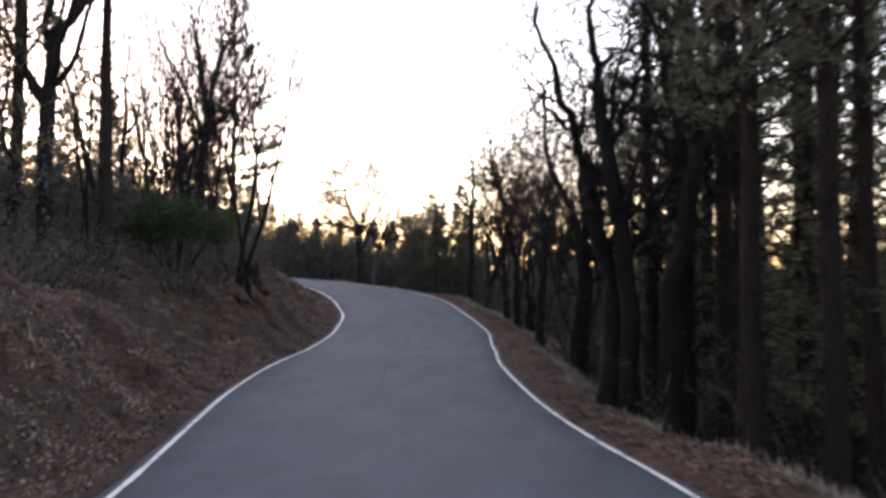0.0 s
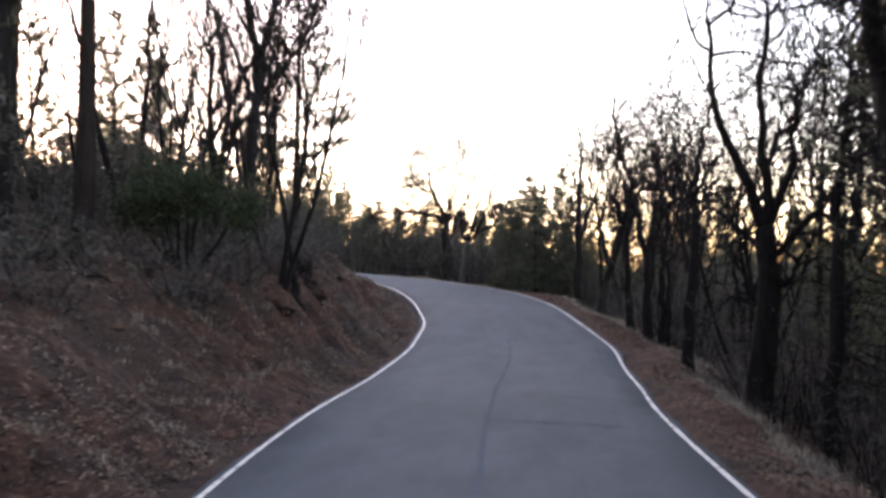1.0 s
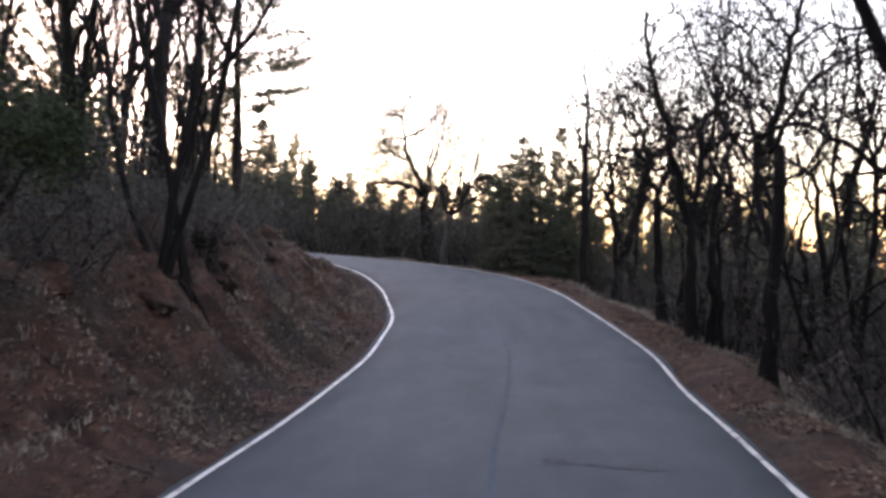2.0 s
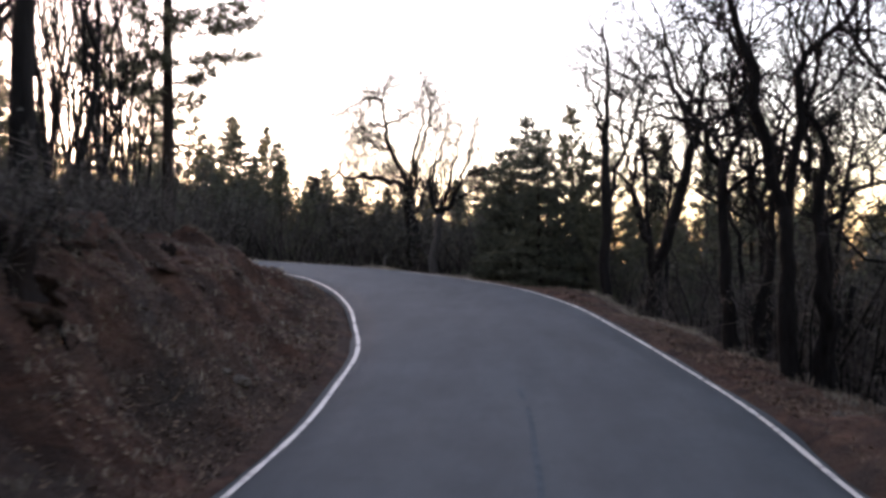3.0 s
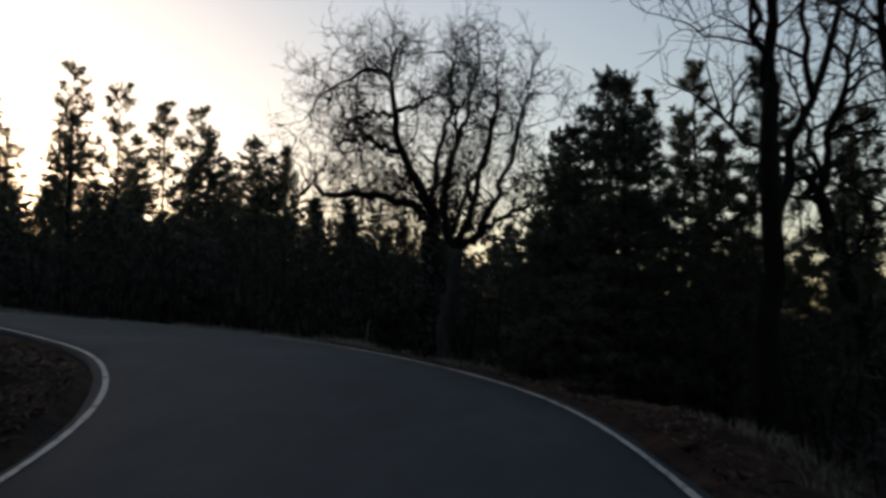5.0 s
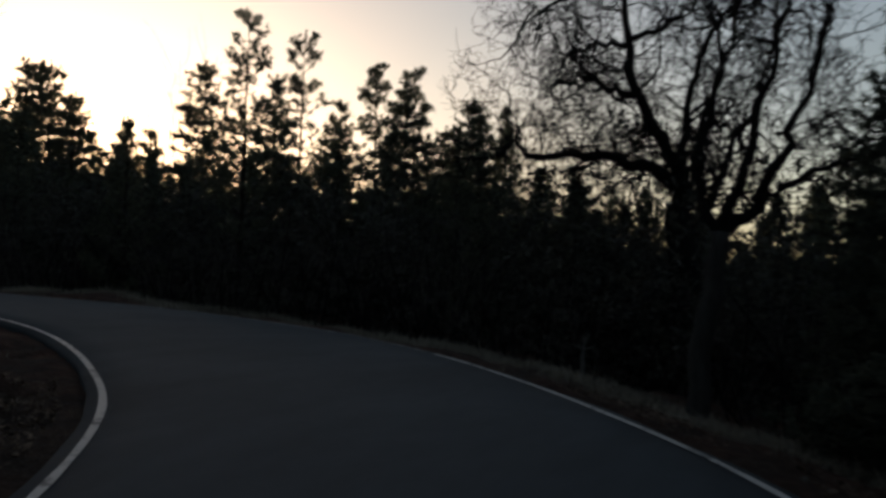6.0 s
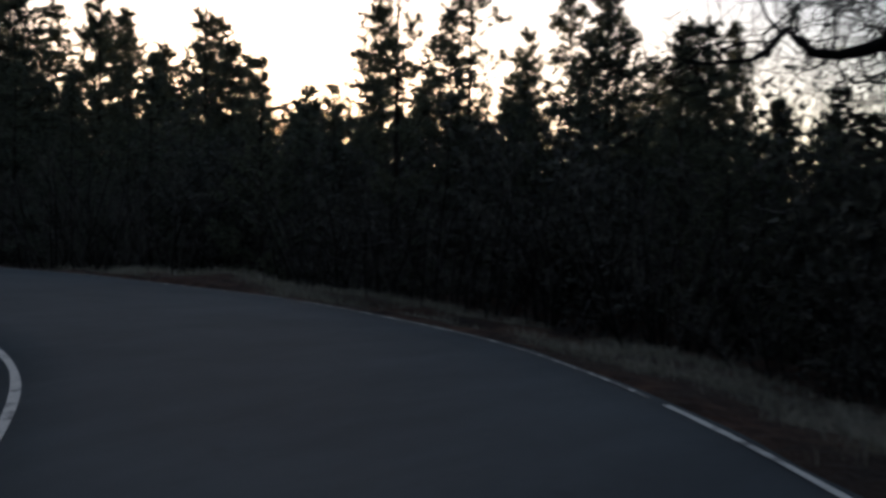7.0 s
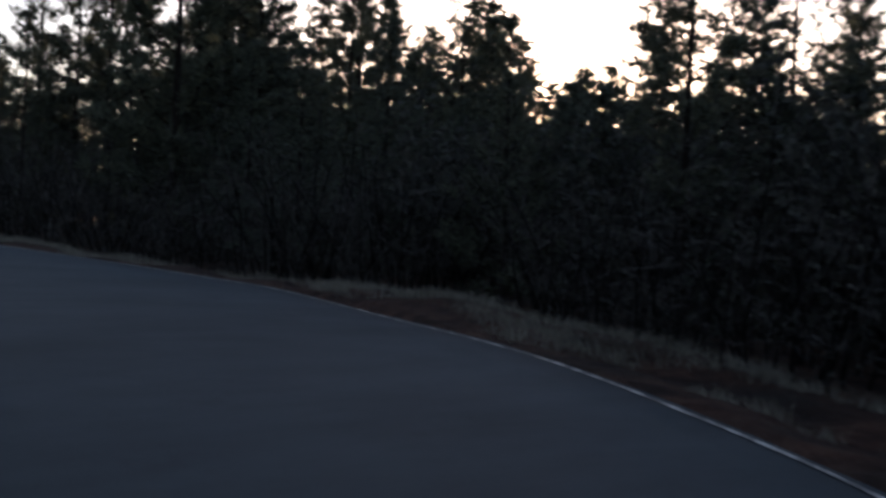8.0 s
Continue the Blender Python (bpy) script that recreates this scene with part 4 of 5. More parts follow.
for x, y, p, a, k in [(4.19, 13.17, tall_pines[0], 0, 0.82), (4.91, 14.48, tall_pines[1], 50, 1.03), (4.18, 15.63, tall_pines[2], 80, 0.93), (3.40, 9.3, tall_pines[2], 130, 0.62), (4.02, 8.68, tall_pines[0], 200, 0.66),
                      (4.62, 9.20, tall_pines[1], 300, 0.7), (4.7, 10.7, dark_pines[0], 40, 0.62), (5.4, 9.0, dark_pines[1], 140, 0.6), (5.9, 11.3, dark_pines[0], 290, 0.75), (6.7, 9.9, dark_pines[1], 10, 0.75), (5.9, 14.7, dark_pines[1], 60, 0.9), (6.5, 16.6, dark_pines[0], 100, 0.95), (7.4, 18.2, dark_pines[1], 220, 1.0), (8.1, 17.6, dark_pines[0], 320, 1.0), (6.7, 14.3, dark_pines[0], 180, 0.85), (5.9, 29.5, dark_pines[0], 20, 0.75), (7.4, 31.5, dark_pines[1], 110, 0.8), (6.7, 27.0, dark_pines[0], 210, 0.7), (5.74, 12.70, tall_pines[0], 20, 1.13), (4.16, 18.57, dark_pines[1], 150, 0.94), (5.53, 16.44, tall_pines[2], 0, 1.04), (5.79, 24.07, dark_pines[0], 0, 0.99), (7.55, 27.63, dark_pines[1], 70, 1.03), (5.93, 22.41, dark_pines[1], 170, 0.95), (7.00, 20.00, dark_pines[0], 250, 0.95)]:
    plant(p, x, y, a, k, TALL, group="pines below the road", tilt=(a % 7 - 3) * 0.8)
for x, y, p, a, k in [(2.66, 14.08, curved_oak, -15, 1.03), (2.87, 13.39, swept_oak, -18, 1.02), (3.42, 12.83, curved_oak, 150, 1.12), (3.87, 14.87, swept_oak, 200, 1.08), (4.47, 19.02, curved_oak, 70, 1.04), (3.93, 21.44, straight_oak, 10, 1.05)]:
    plant(p, x, y, a, k, "dark bare oak with a curving trunk on the shoulder", group="roadside oaks")
CROWD = "conifers round the bend"
TALL_PINES_BY_HEIGHT = [(-41.6, 65.0, 10.9), (-40.5, 62.9, 10.0), (-30.7, 52.6, 10.7), (-41.6, 52.7, 9.9), (-42.6, 59.1, 10.8), (-48.7, 63.3, 13.5), (-36.0, 55.0, 8.2), (-46.1, 54.3, 8.4), (-39.9, 57.8, 11.0), (-31.9, 58.1, 8.6), (-38.2, 61.8, 11.0), (-34.7, 67.0, 7.9), (-43.5, 54.8, 12.9), (-42.3, 51.6, 11.9)]
PINES_BY_HEIGHT = [(-14.3, 65.8, 7.4), (-19.8, 64.2, 7.4), (-21.4, 66.3, 7.6), (-0.6, 47.1, 5.0), (0.0, 50.0, 5.6), (1.4, 52.1, 5.5), (0.2, 48.8, 6.3), (2.3, 47.2, 5.2), (-15.1, 67.7, 7.3), (-21.0, 65.1, 6.4), (0.9, 44.7, 5.1), (-10.9, 55.5, 4.7)]
SLIM_PINES_BY_HEIGHT = [(-16.1, 54.7, 7.2), (-15.5, 56.1, 7.1), (-20.8, 68.1, 10.2), (-19.5, 68.9, 10.3), (-29.3, 60.2, 8.2), (-43.0, 78.9, 11.2), (-44.6, 77.7, 10.2), (-49.0, 71.9, 12.3), (-32.4, 54.4, 10.6), (-34.6, 55.9, 9.9), (-37.4, 52.7, 10.4), (-40.3, 54.2, 11.3)]
FIRS_BY_HEIGHT = [(-22.0, 63.5, 8.4), (-29.0, 61.0, 7.3), (-18.4, 62.1, 6.2), (-30.9, 69.9, 11.9), (-17.4, 69.7, 9.3), (-20.1, 72.7, 9.1), (-44.8, 71.5, 13.2), (-46.2, 73.6, 13.9), (-45.8, 75.3, 12.6), (-45.8, 79.8, 11.9), (-11.7, 58.3, 5.7), (-9.5, 61.9, 5.0), (-49.8, 65.9, 13.1),
                  (-42.6, 65.5, 11.3), (-44.8, 69.1, 11.4), (-1.2, 47.4, 5.4), (-1.7, 46.6, 4.3), (0.6, 48.6, 5.1), (-0.9, 45.1, 4.5), (-2.0, 47.2, 4.3), (-13.4, 57.6, 6.2), (-15.4, 60.4, 5.8), (-10.4, 61.6, 5.5), (-22.3, 62.4, 5.4)]
for i, (x, y, k) in enumerate([(-14.57, 55.32, 1.02), (-13.49, 55.94, 1.07), (-16.12, 57.14, 1.20), (-17.24, 58.73, 1.22), (-8.19, 55.33, 1.06), (-7.44, 53.40, 0.94), (-12.39, 55.65, 0.91), (-6.38, 54.47, 0.95), (-18.22, 56.56, 1.10), (-22.11, 55.38, 1.01), (-23.84, 56.65, 1.14), (-20.61, 55.66, 1.00), (-5.65, 54.22, 0.92), (-5.23, 52.54, 0.83), (-6.07, 56.50, 1.0), (-3.06, 51.05, 0.93), (-2.29, 49.84, 0.83)]):
    plant(leafy_thickets[i % 2], x, y, i * 77, k, LEAFY, "shrub", "brush")
UNDERGROWTH = [(-21.5, 57.4, 3.7), (-13.7, 55.7, 3.2), (-14.2, 58.3, 3.6), (-13.7, 59.7, 4.0), (-13.0, 59.7, 3.9), (-11.1, 60.4, 4.3), (-10.8, 59.6, 3.8), (-9.1, 56.7, 3.1), (-3.9, 56.4, 3.4), (-3.4, 59.3, 6.0), (-3.0, 59.4, 5.9), (-26.6, 55.3, 3.7), (-24.3, 56.8, 3.6), (-23.3, 58.8, 3.9), (-19.9, 56.8, 3.9), (-19.7, 59.4, 3.2), (-15.0, 55.1, 3.2), (-16.8, 58.3, 3.9), (-18.9, 62.6, 4.9), (-13.8, 56.6, 2.6), (-15.8, 61.2, 3.4), (-16.5, 64.2, 4.8), (-16.5, 65.4, 5.2), (-9.5, 54.0, 2.7), (-10.4, 57.6, 3.5), (-9.2, 56.4, 3.7), (-7.9, 54.6, 3.3), (-8.3, 59.2, 4.0), (-25.0, 58.6, 4.7), (-20.7, 55.4, 3.6), (-24.6, 60.3, 4.7), (-21.9, 59.3, 4.7), (-17.1, 57.5, 4.4)]
for table, protos, label in ((PINES_BY_HEIGHT, young_pines, YOUNG), (TALL_PINES_BY_HEIGHT, young_pines, YOUNG), (SLIM_PINES_BY_HEIGHT, slim_pines, "slim pine with rounded needle clumps on a thin trunk"), (FIRS_BY_HEIGHT, firs, FIR)):
    for i, (x, y, tall) in enumerate(table):
        plant(protos[i % len(protos)], x, y, i * 67, tall / 7.0, label, group=CROWD)
for i, (x, y, tall) in enumerate(UNDERGROWTH):
    plant(bushy_firs[i % 2], x, y, i * 71, tall / 4.0, "dense bushy young conifer in the undergrowth", group=CROWD)


def scatter(count, box, rule, protos, sizes, label, category, group, spacing, seed):
    """Fills a stretch of the plan at random where rule(side, d, s, x, y) allows it."""
    r = random.Random(seed)
    n = count * 25
    xs, ys = [r.uniform(box[0], box[2]) for _ in range(n)], [r.uniform(box[1], box[3]) for _ in range(n)]
    _, d, side, s, _ = survey(xs, ys)
    made = 0
    for i in range(n):
        x, y = xs[i], ys[i]
        if made == count:
            break
        if not rule(side[i], d[i], s[i], x, y) or any((x - a) ** 2 + (y - b) ** 2 < spacing**2 for a, b in PLANTED):
            continue
        plant(r.choice(protos), x, y, r.uniform(0, 360), r.uniform(*sizes), label, category, group, tilt=r.uniform(-3, 3))
        made += 1


PATCHES = [  # how many, where (x0, y0, x1, y1), which side, least and most distance from the road, patterns, sizes, label, category, group, spacing
    (3, (-22, 14, -12.5, 33), -1, 7.5, 30, dark_pines, (0.7, 1.0), "dark dense pine on the hillside above the bank", "tree", "hillside pines", 1.5),
    (7, (-22, 36, -11, 44), -1, 4.0, 30, young_pines, (0.9, 1.35), YOUNG, "tree", "hillside pines", 1.5),
    (26, (-20, 12, -7.5, 36), -1, 4.5, 16, leafy_thickets, (0.6, 0.9), LEAFY, "shrub", "brush", 1.2),
    (12, (-11, 55.5, -6, 63), 1, 5.0, 30, bushy_firs, (0.9, 1.15), "dense bushy young conifer in the undergrowth", "tree", CROWD, 1.2),
    (44, (-46, 56, -4, 84), 1, 8.0, 45, far_pines, (0.5, 0.72), "dark conifer in the woods beyond the bend", "tree", "far conifers", 1.6),
    (34, (-2.5, 51, 13, 76), 1, 5.0, 40, far_pines, (0.44, 0.62), "dark conifer in the woods down the slope", "tree", "far conifers", 1.7),
    (34, (6.5, 24, 32, 56), 1, 6.5, 40, far_pines, (0.55, 0.76), "dark conifer in the woods down the slope", "tree", "far conifers", 1.9),
    (40, (4.0, 2, 20, 24), 1, 3.0, 20, leafy_thickets, (0.8, 1.2), LEAFY, "shrub", "brush", 1.3),
    (14, (2.5, 44, 14, 62), 1, 4.0, 24, young_pines, (0.6, 1.0), YOUNG, "tree", "pines below the road", 1.6),
    (20, (5.5, 18, 16, 42), 1, 5.0, 24, leafy_thickets, (0.9, 1.3), LEAFY, "shrub", "brush", 1.4),
    (30, (3.5, 2, 18, 25), 1, 2.4, 30, tall_pines + dark_pines[:1], (0.85, 1.15), TALL, "tree", "pines below the road", 1.4),
    (12, (2.0, 22, 26, 60), 1, 4.0, 30, thin_oaks, (0.9, 1.3), OAK, "tree", "roadside oaks", 1.5),
    (22, (3.0, 42, 24, 64), 1, 5.0, 24, small_firs, (0.7, 1.0), YOUNG, "tree", "pines below the road", 1.7),
    (8, (7, 22, 24, 42), 1, 6.0, 24, small_firs, (0.6, 0.9), YOUNG, "tree", "pines below the road", 2.2),
    (22, (-36, 58, -13, 72), 1, 6.5, 40, firs, (0.7, 0.88), FIR, "tree", CROWD, 1.5),
    (16, (-52, 50, -30, 72), 1, 5.5, 40, firs, (1.0, 1.35), FIR, "tree", CROWD, 1.7),
    (34, (-46, 52, 4, 70), 1, 3.4, 18, small_firs, (0.5, 0.75), FIR, "tree", CROWD, 1.5),
    (16, (-60, 40, -24, 70), 1, 3.2, 30, small_firs, (0.6, 1.0), FIR, "tree", CROWD, 1.8),
    (20, (-80, 66, 40, 120), 1, 16, 90, far_pines, (0.65, 1.0), "dark conifer in the woods beyond the bend", "tree", "far conifers", 3.0),
    (22, (14, -20, 70, 90), 1, 14, 90, far_pines, (0.7, 1.1), "dark conifer in the woods down the slope", "tree", "far conifers", 3.2),
    (15, (-24, 9, -9.5, 34), -1, 5.6, 30, tall_pines + dark_pines, (0.65, 0.95), TALL, "tree", "hillside pines", 1.6),
    (10, (-24, 22, -8.5, 42), -1, 5, 30, thin_oaks, (0.8, 1.15), OAK, "tree", "hillside oaks", 1.5),
    (86, (-50, 44, 2, 62), 1, 2.9, 8.0, thickets, (0.7, 1.0), THICKET, "shrub", "brush", 0.95),
    (60, (-50, 46, 4, 68), 1, 5.0, 13, leafy_thickets, (0.8, 1.15), LEAFY, "shrub", "brush", 1.5),
    (46, (5, 20, 26, 64), 1, 6.0, 20, leafy_thickets, (1.0, 1.5), LEAFY, "shrub", "brush", 1.6),
    (34, (-62, 50, 6, 78), 1, 9.0, 24, far_pines, (0.5, 0.68), "dark conifer in the woods beyond the bend", "tree", "far conifers", 1.5),
    (56, (5, 17, 30, 66), 1, 6.5, 24, far_pines, (0.5, 0.74), "dark conifer in the woods down the slope", "tree", "far conifers", 1.7),
    (6, (6, 3, 22, 24), 1, 5.0, 17, far_pines, (1.0, 1.4), "dark conifer in the woods down the slope", "tree", "far conifers", 1.6),
    # two unseen stands added behind the camera: they close the place and shade trunks and bank
    (14, (3.5, -42, 20, -1), 1, 1.8, 16, far_pines, (0.9, 1.4), "dark conifer added out of view behind the start, for shade", "tree", "far conifers", 1.9),
    (20, (-22, -42, -4, 5), -1, 2.6, 16, far_pines, (0.9, 1.4), "dark conifer added out of view behind the start, for shade", "tree", "far conifers", 1.9),
    (14, (3, 2, 14, 20), 1, 3.6, 10, dark_pines, (0.8, 1.05), TALL, "tree", "pines below the road", 1.3),
    (20, (-9, 20, -5.2, 30), -1, 2.1, 4.2, low_brush, (0.6, 0.95), BUSH, "shrub", "brush", 0.55),
    (74, (1.5, 4, 22, 48), 1, 2.7, 12, thickets, (0.6, 1.0), THICKET, "shrub", "brush", 0.95),
    (18, (-16, 27, -7.5, 40), -1, 3.6, 9, thickets, (0.5, 0.75), THICKET, "shrub", "brush", 0.8),
    (40, (1.5, 4, 14, 46), 1, 2.2, 7, low_brush, (0.6, 1.0), BUSH, "shrub", "brush", 0.7),
    (20, (-20, 8, -5, 44), -1, 3.6, 14, shrubs, (0.55, 1.0), BUSH, "shrub", "brush", 0.85),
    (52, (-16, 7, -5, 44), -1, 3.0, 10, low_brush, (0.6, 1.0), BUSH, "shrub", "brush", 0.75),
    (34, (3.5, 22, 24, 68), 1, 5.0, 26, far_pines, (0.5, 0.66), "dark conifer in the woods down the slope", "tree", "far conifers", 1.2),
    (16, (-9, 54.5, -1, 62), 1, 5.0, 15, leafy_thickets, (1.0, 1.2), LEAFY, "shrub", "brush", 1.0),
]
for i, (count, box, flank, least, most, protos, sizes, label, category, group, spacing) in enumerate(PATCHES):
    scatter(count, box, lambda side, d, s, x, y: side == flank and least < d < most, protos, sizes, label, category, group, spacing, i + 1)
retire([*small_firs, *low_brush, *bushy_firs, *leafy_thickets, bank_pine, roadside_oak, straight_oak, stout_oak, curved_oak, swept_oak, burled_oak, forked_oak, bent_oak, vee_oak, *tall_pines, *dark_pines, *young_pines, *slim_pines, *firs, *far_pines, elder, *oaks, *thin_oaks, *saplings, *shrubs, *thickets, manzanita])


# ---- things on the ground ----
def weathered_stump(name, seed, radius, height, mat, jag=0.35, lean=(0, 0)):
    """A broken stump: a flared, uneven shell with a splintered top and a hollow."""
    rng = np.random.default_rng(seed)
    k, rows = 18, 7
    ang = np.arange(k) * 2 * math.pi / k
    lobes = 1 + 0.2 * np.sin(ang * 3 + seed) + 0.12 * np.sin(ang * 5 + 2 * seed) + 0.1 * rng.normal(0, 1, k)
    top = height * (1 - jag * rng.random(k))
    vs = []
    for i in range(rows):
        u = i / (rows - 1)
        r = radius * (1.55 - 0.9 * u ** 0.5 if u < 0.35 else 1.02 - 0.12 * (u - 0.35)) * lobes * (1 + 0.04 * rng.normal(0, 1, k))
        z = -0.25 + (top + 0.25) * u
        vs.append(np.column_stack([np.cos(ang) * r + lean[0] * np.maximum(z, 0), np.sin(ang) * r + lean[1] * np.maximum(z, 0), z]))
    vs.append(vs[-1] * (0.72, 0.72, 1) - (0, 0, 0.03))
    vs.append(np.column_stack([np.cos(ang) * radius * 0.5, np.sin(ang) * radius * 0.5, np.full(k, height * 0.45)]))
    faces = [(i * k + j, i * k + (j + 1) % k, (i + 1) * k + (j + 1) % k, (i + 1) * k + j) for i in range(len(vs) - 1) for j in range(k)]
    faces.append(tuple(range((len(vs) - 1) * k, len(vs) * k)))
    s = Soup()
    s.put(np.concatenate(vs), faces)
    return new(name, s.mesh(name, mat))


def rest(ob, x, y, sink=0.05, turn=0.0):
    ob.matrix_world = pose(x, y, ground_at(x, y) - sink, 0, 0, turn)
    return ob


def roots(stump, seed, x, y, sink, spread, mat):
    """Bare roots that run from a stump down over the earth."""
    rng = np.random.default_rng(seed)
    base = ground_at(x, y) - sink
    for i, a in enumerate(spread):
        far = rng.uniform(0.35, 0.65)
        u = np.linspace(0.1, 1, 8)
        xs = x + np.cos(a) * far * u + np.cumsum(rng.normal(0, 0.03, 8))
        ys = y + np.sin(a) * far * u + np.cumsum(rng.normal(0, 0.03, 8))
        zs = land(xs, ys) + np.linspace(0.1, -0.03, 8)
        wood = Soup()
        wood.tube(np.column_stack([xs - x, ys - y, zs - base]), np.linspace(0.055, 0.012, 8), 7, rough=0.25, rng=rng)
        part("root", wood, mat, stump)


for seed, x, y, r0, tall, spread, label in [(3, -5.65, 26.6, 0.2, 0.55, (-0.9, 0.2, 0.9, 4.6), "dark tree stump with bare roots on the cut bank"),
                                            (8, -6.05, 31.0, 0.15, 0.5, (-1.1, -0.2, 0.5), "dark rotten broken stump with roots on the bank edge"),
                                            (9, -5.5, 25.2, 0.16, 0.4, (-0.7, 0.4), "dark broken stump among roots on the cut bank")]:
    stump = weathered_stump("tree_stump", seed, r0, tall, ROTTEN, 0.7, (0.15, 0.05))
    tagged(rest(stump, x, y, 0.1), label, "stump", "stumps")
    roots(stump, seed + 40, x, y, 0.1, spread, ROTTEN)


def dead_trunk(seed, length, radius, way, mat, name):
    rng = np.random.default_rng(seed)
    s = Soup()
    path = np.concatenate([[(0, 0, -0.3)], bend_path(rng, (0, 0, 0), way, length, 8, 0.08, 0.0)])
    s.tube(path, np.linspace(radius * 1.2, radius * 0.5, 10), 8, rough=0.1, rng=rng)
    for _ in range(4):
        k = rng.integers(4, 9)
        s.tube(bend_path(rng, path[k], rng.normal(0, 1, 3) + (0, 0, 0.5), length * 0.25, 4, 0.2, 0), np.linspace(radius * 0.3, 0.008, 5), 4, cap=False)
    return new(name, s.mesh(name, mat))


tagged(rest(dead_trunk(4, 0.65, 0.035, (0.05, 0, 1), PALE_BARK, "dead_snag"), -5.84, 49.2), "thin pale broken snag in the verge grass", "dead tree")


def fallen(seed, x, y, turn, length, radius, mat, label):
    """A crooked branch that lies along the ground."""
    rng = np.random.default_rng(seed)
    s = Soup()
    u = np.linspace(-0.5, 0.5, 9) * length
    xs = x + math.cos(turn) * u + np.cumsum(rng.normal(0, 0.03, 9))
    ys = y + math.sin(turn) * u + np.cumsum(rng.normal(0, 0.03, 9))
    path = np.column_stack([xs, ys, land(xs, ys) + radius * 0.7])
    s.tube(path, np.linspace(radius, radius * 0.4, 9), 7, rough=0.1, rng=rng)
    for k in (4, 6, 7):
        s.tube(bend_path(rng, path[k], (rng.normal(), rng.normal(), 0.5), length * 0.2, 4, 0.2, 0), np.linspace(radius * 0.4, 0.006, 5), 4, cap=False)
    tagged(new("fallen_branch", s.mesh("fallen_branch", mat)), label, "branch", "fallen branches")


fallen(12, -6.15, 29.81, 0.4, 0.6, 0.025, OAK_BARK, "grey fallen branch lying on the cut bank")
fallen(13, -7.09, 18.70, 1.1, 2.0, 0.05, OAK_BARK, "grey fallen branch lying in the leaf litter")
fallen(14, 3.59, 11.04, 1.3, 2.2, 0.06, OAK_BARK, "dark fallen branch on the slope below the road")
fallen(15, 3.59, 10.42, 0.5, 1.1, 0.022, OAK_BARK, "grey thin fallen branch below the road")


# stones and clods along the edges
def stone(seed, size):
    rng = np.random.default_rng(seed)
    bm = bmesh.new()
    bmesh.ops.create_icosphere(bm, subdivisions=2, radius=size)
    for v in bm.verts:
        v.co *= 1 + 0.35 * noise.noise(v.co * (1.6 / size) + Vector((seed, 0, 0)))
        v.co.z *= 0.65
    me = bpy.data.meshes.new("stone")
    bm.to_mesh(me)
    bm.free()
    me.materials.append(STONE if seed % 2 else CLOD)
    return new("stone", me)


CLOD = material("red_clod", build_bark((0.035, 0.02, 0.015), (0.085, 0.05, 0.036), 9))
stones = [stone(i, 0.07) for i in range(6)]
r = random.Random(21)
spots = [(-4.00, 17.31), (-4.43, 29.22), (-3.78, 19.58), (-3.73, 22.86), (-3.91, 16.99), (-4.17, 15.72), (-3.89, 26.43), (-4.45, 20.87), (2.17, 22.94), (2.34, 21.61)]
while len(spots) < 60:
    x, y = r.uniform(-6.5, 3.2), r.uniform(4, 46)
    _, d, side, s, _ = survey([x], [y])
    if 0.35 < d[0] < (3.0 if side[0] < 0 else 1.6):
        spots.append((x, y))
for i, (x, y) in enumerate(spots):
    k = 1.7 if i < 2 else r.uniform(0.4, 1.2)
    ob = copy_thing(stones[i % 6], pose(x, y, ground_at(x, y) + 0.01, 0, 0, r.uniform(0, 360)))
    ob.scale = (k, k * r.uniform(0.8, 1.2), k)
    tagged(ob, "small rounded stone in the leaf litter" if (i % 6) % 2 else "small red clod of earth beside the road", "stone", "roadside stones")
retire(stones)

# ledges of hard earth that stand out of the cut bank
def bank_lump(seed, size):
    bm = bmesh.new()
    bmesh.ops.create_icosphere(bm, subdivisions=3, radius=size)
    for v in bm.verts:
        q = v.co / size
        v.co *= 0.9 + 0.55 * noise.noise(q * 1.5 + Vector((seed, 3, 0))) + 0.3 * abs(noise.noise(q * 3.1 + Vector((0, seed, 5)))) + 0.16 * noise.noise(q * 6.5 + Vector((seed, 0, 9)))
        v.co.z *= 0.6
    me = bpy.data.meshes.new("earth_lump")
    bm.to_mesh(me)
    bm.free()
    me.materials.append(GROUND)
    me.polygons.foreach_set("use_smooth", [True] * len(me.polygons))
    return new("earth_lump", me)


lumps = [bank_lump(i * 5 + 2, 0.2) for i in range(5)]
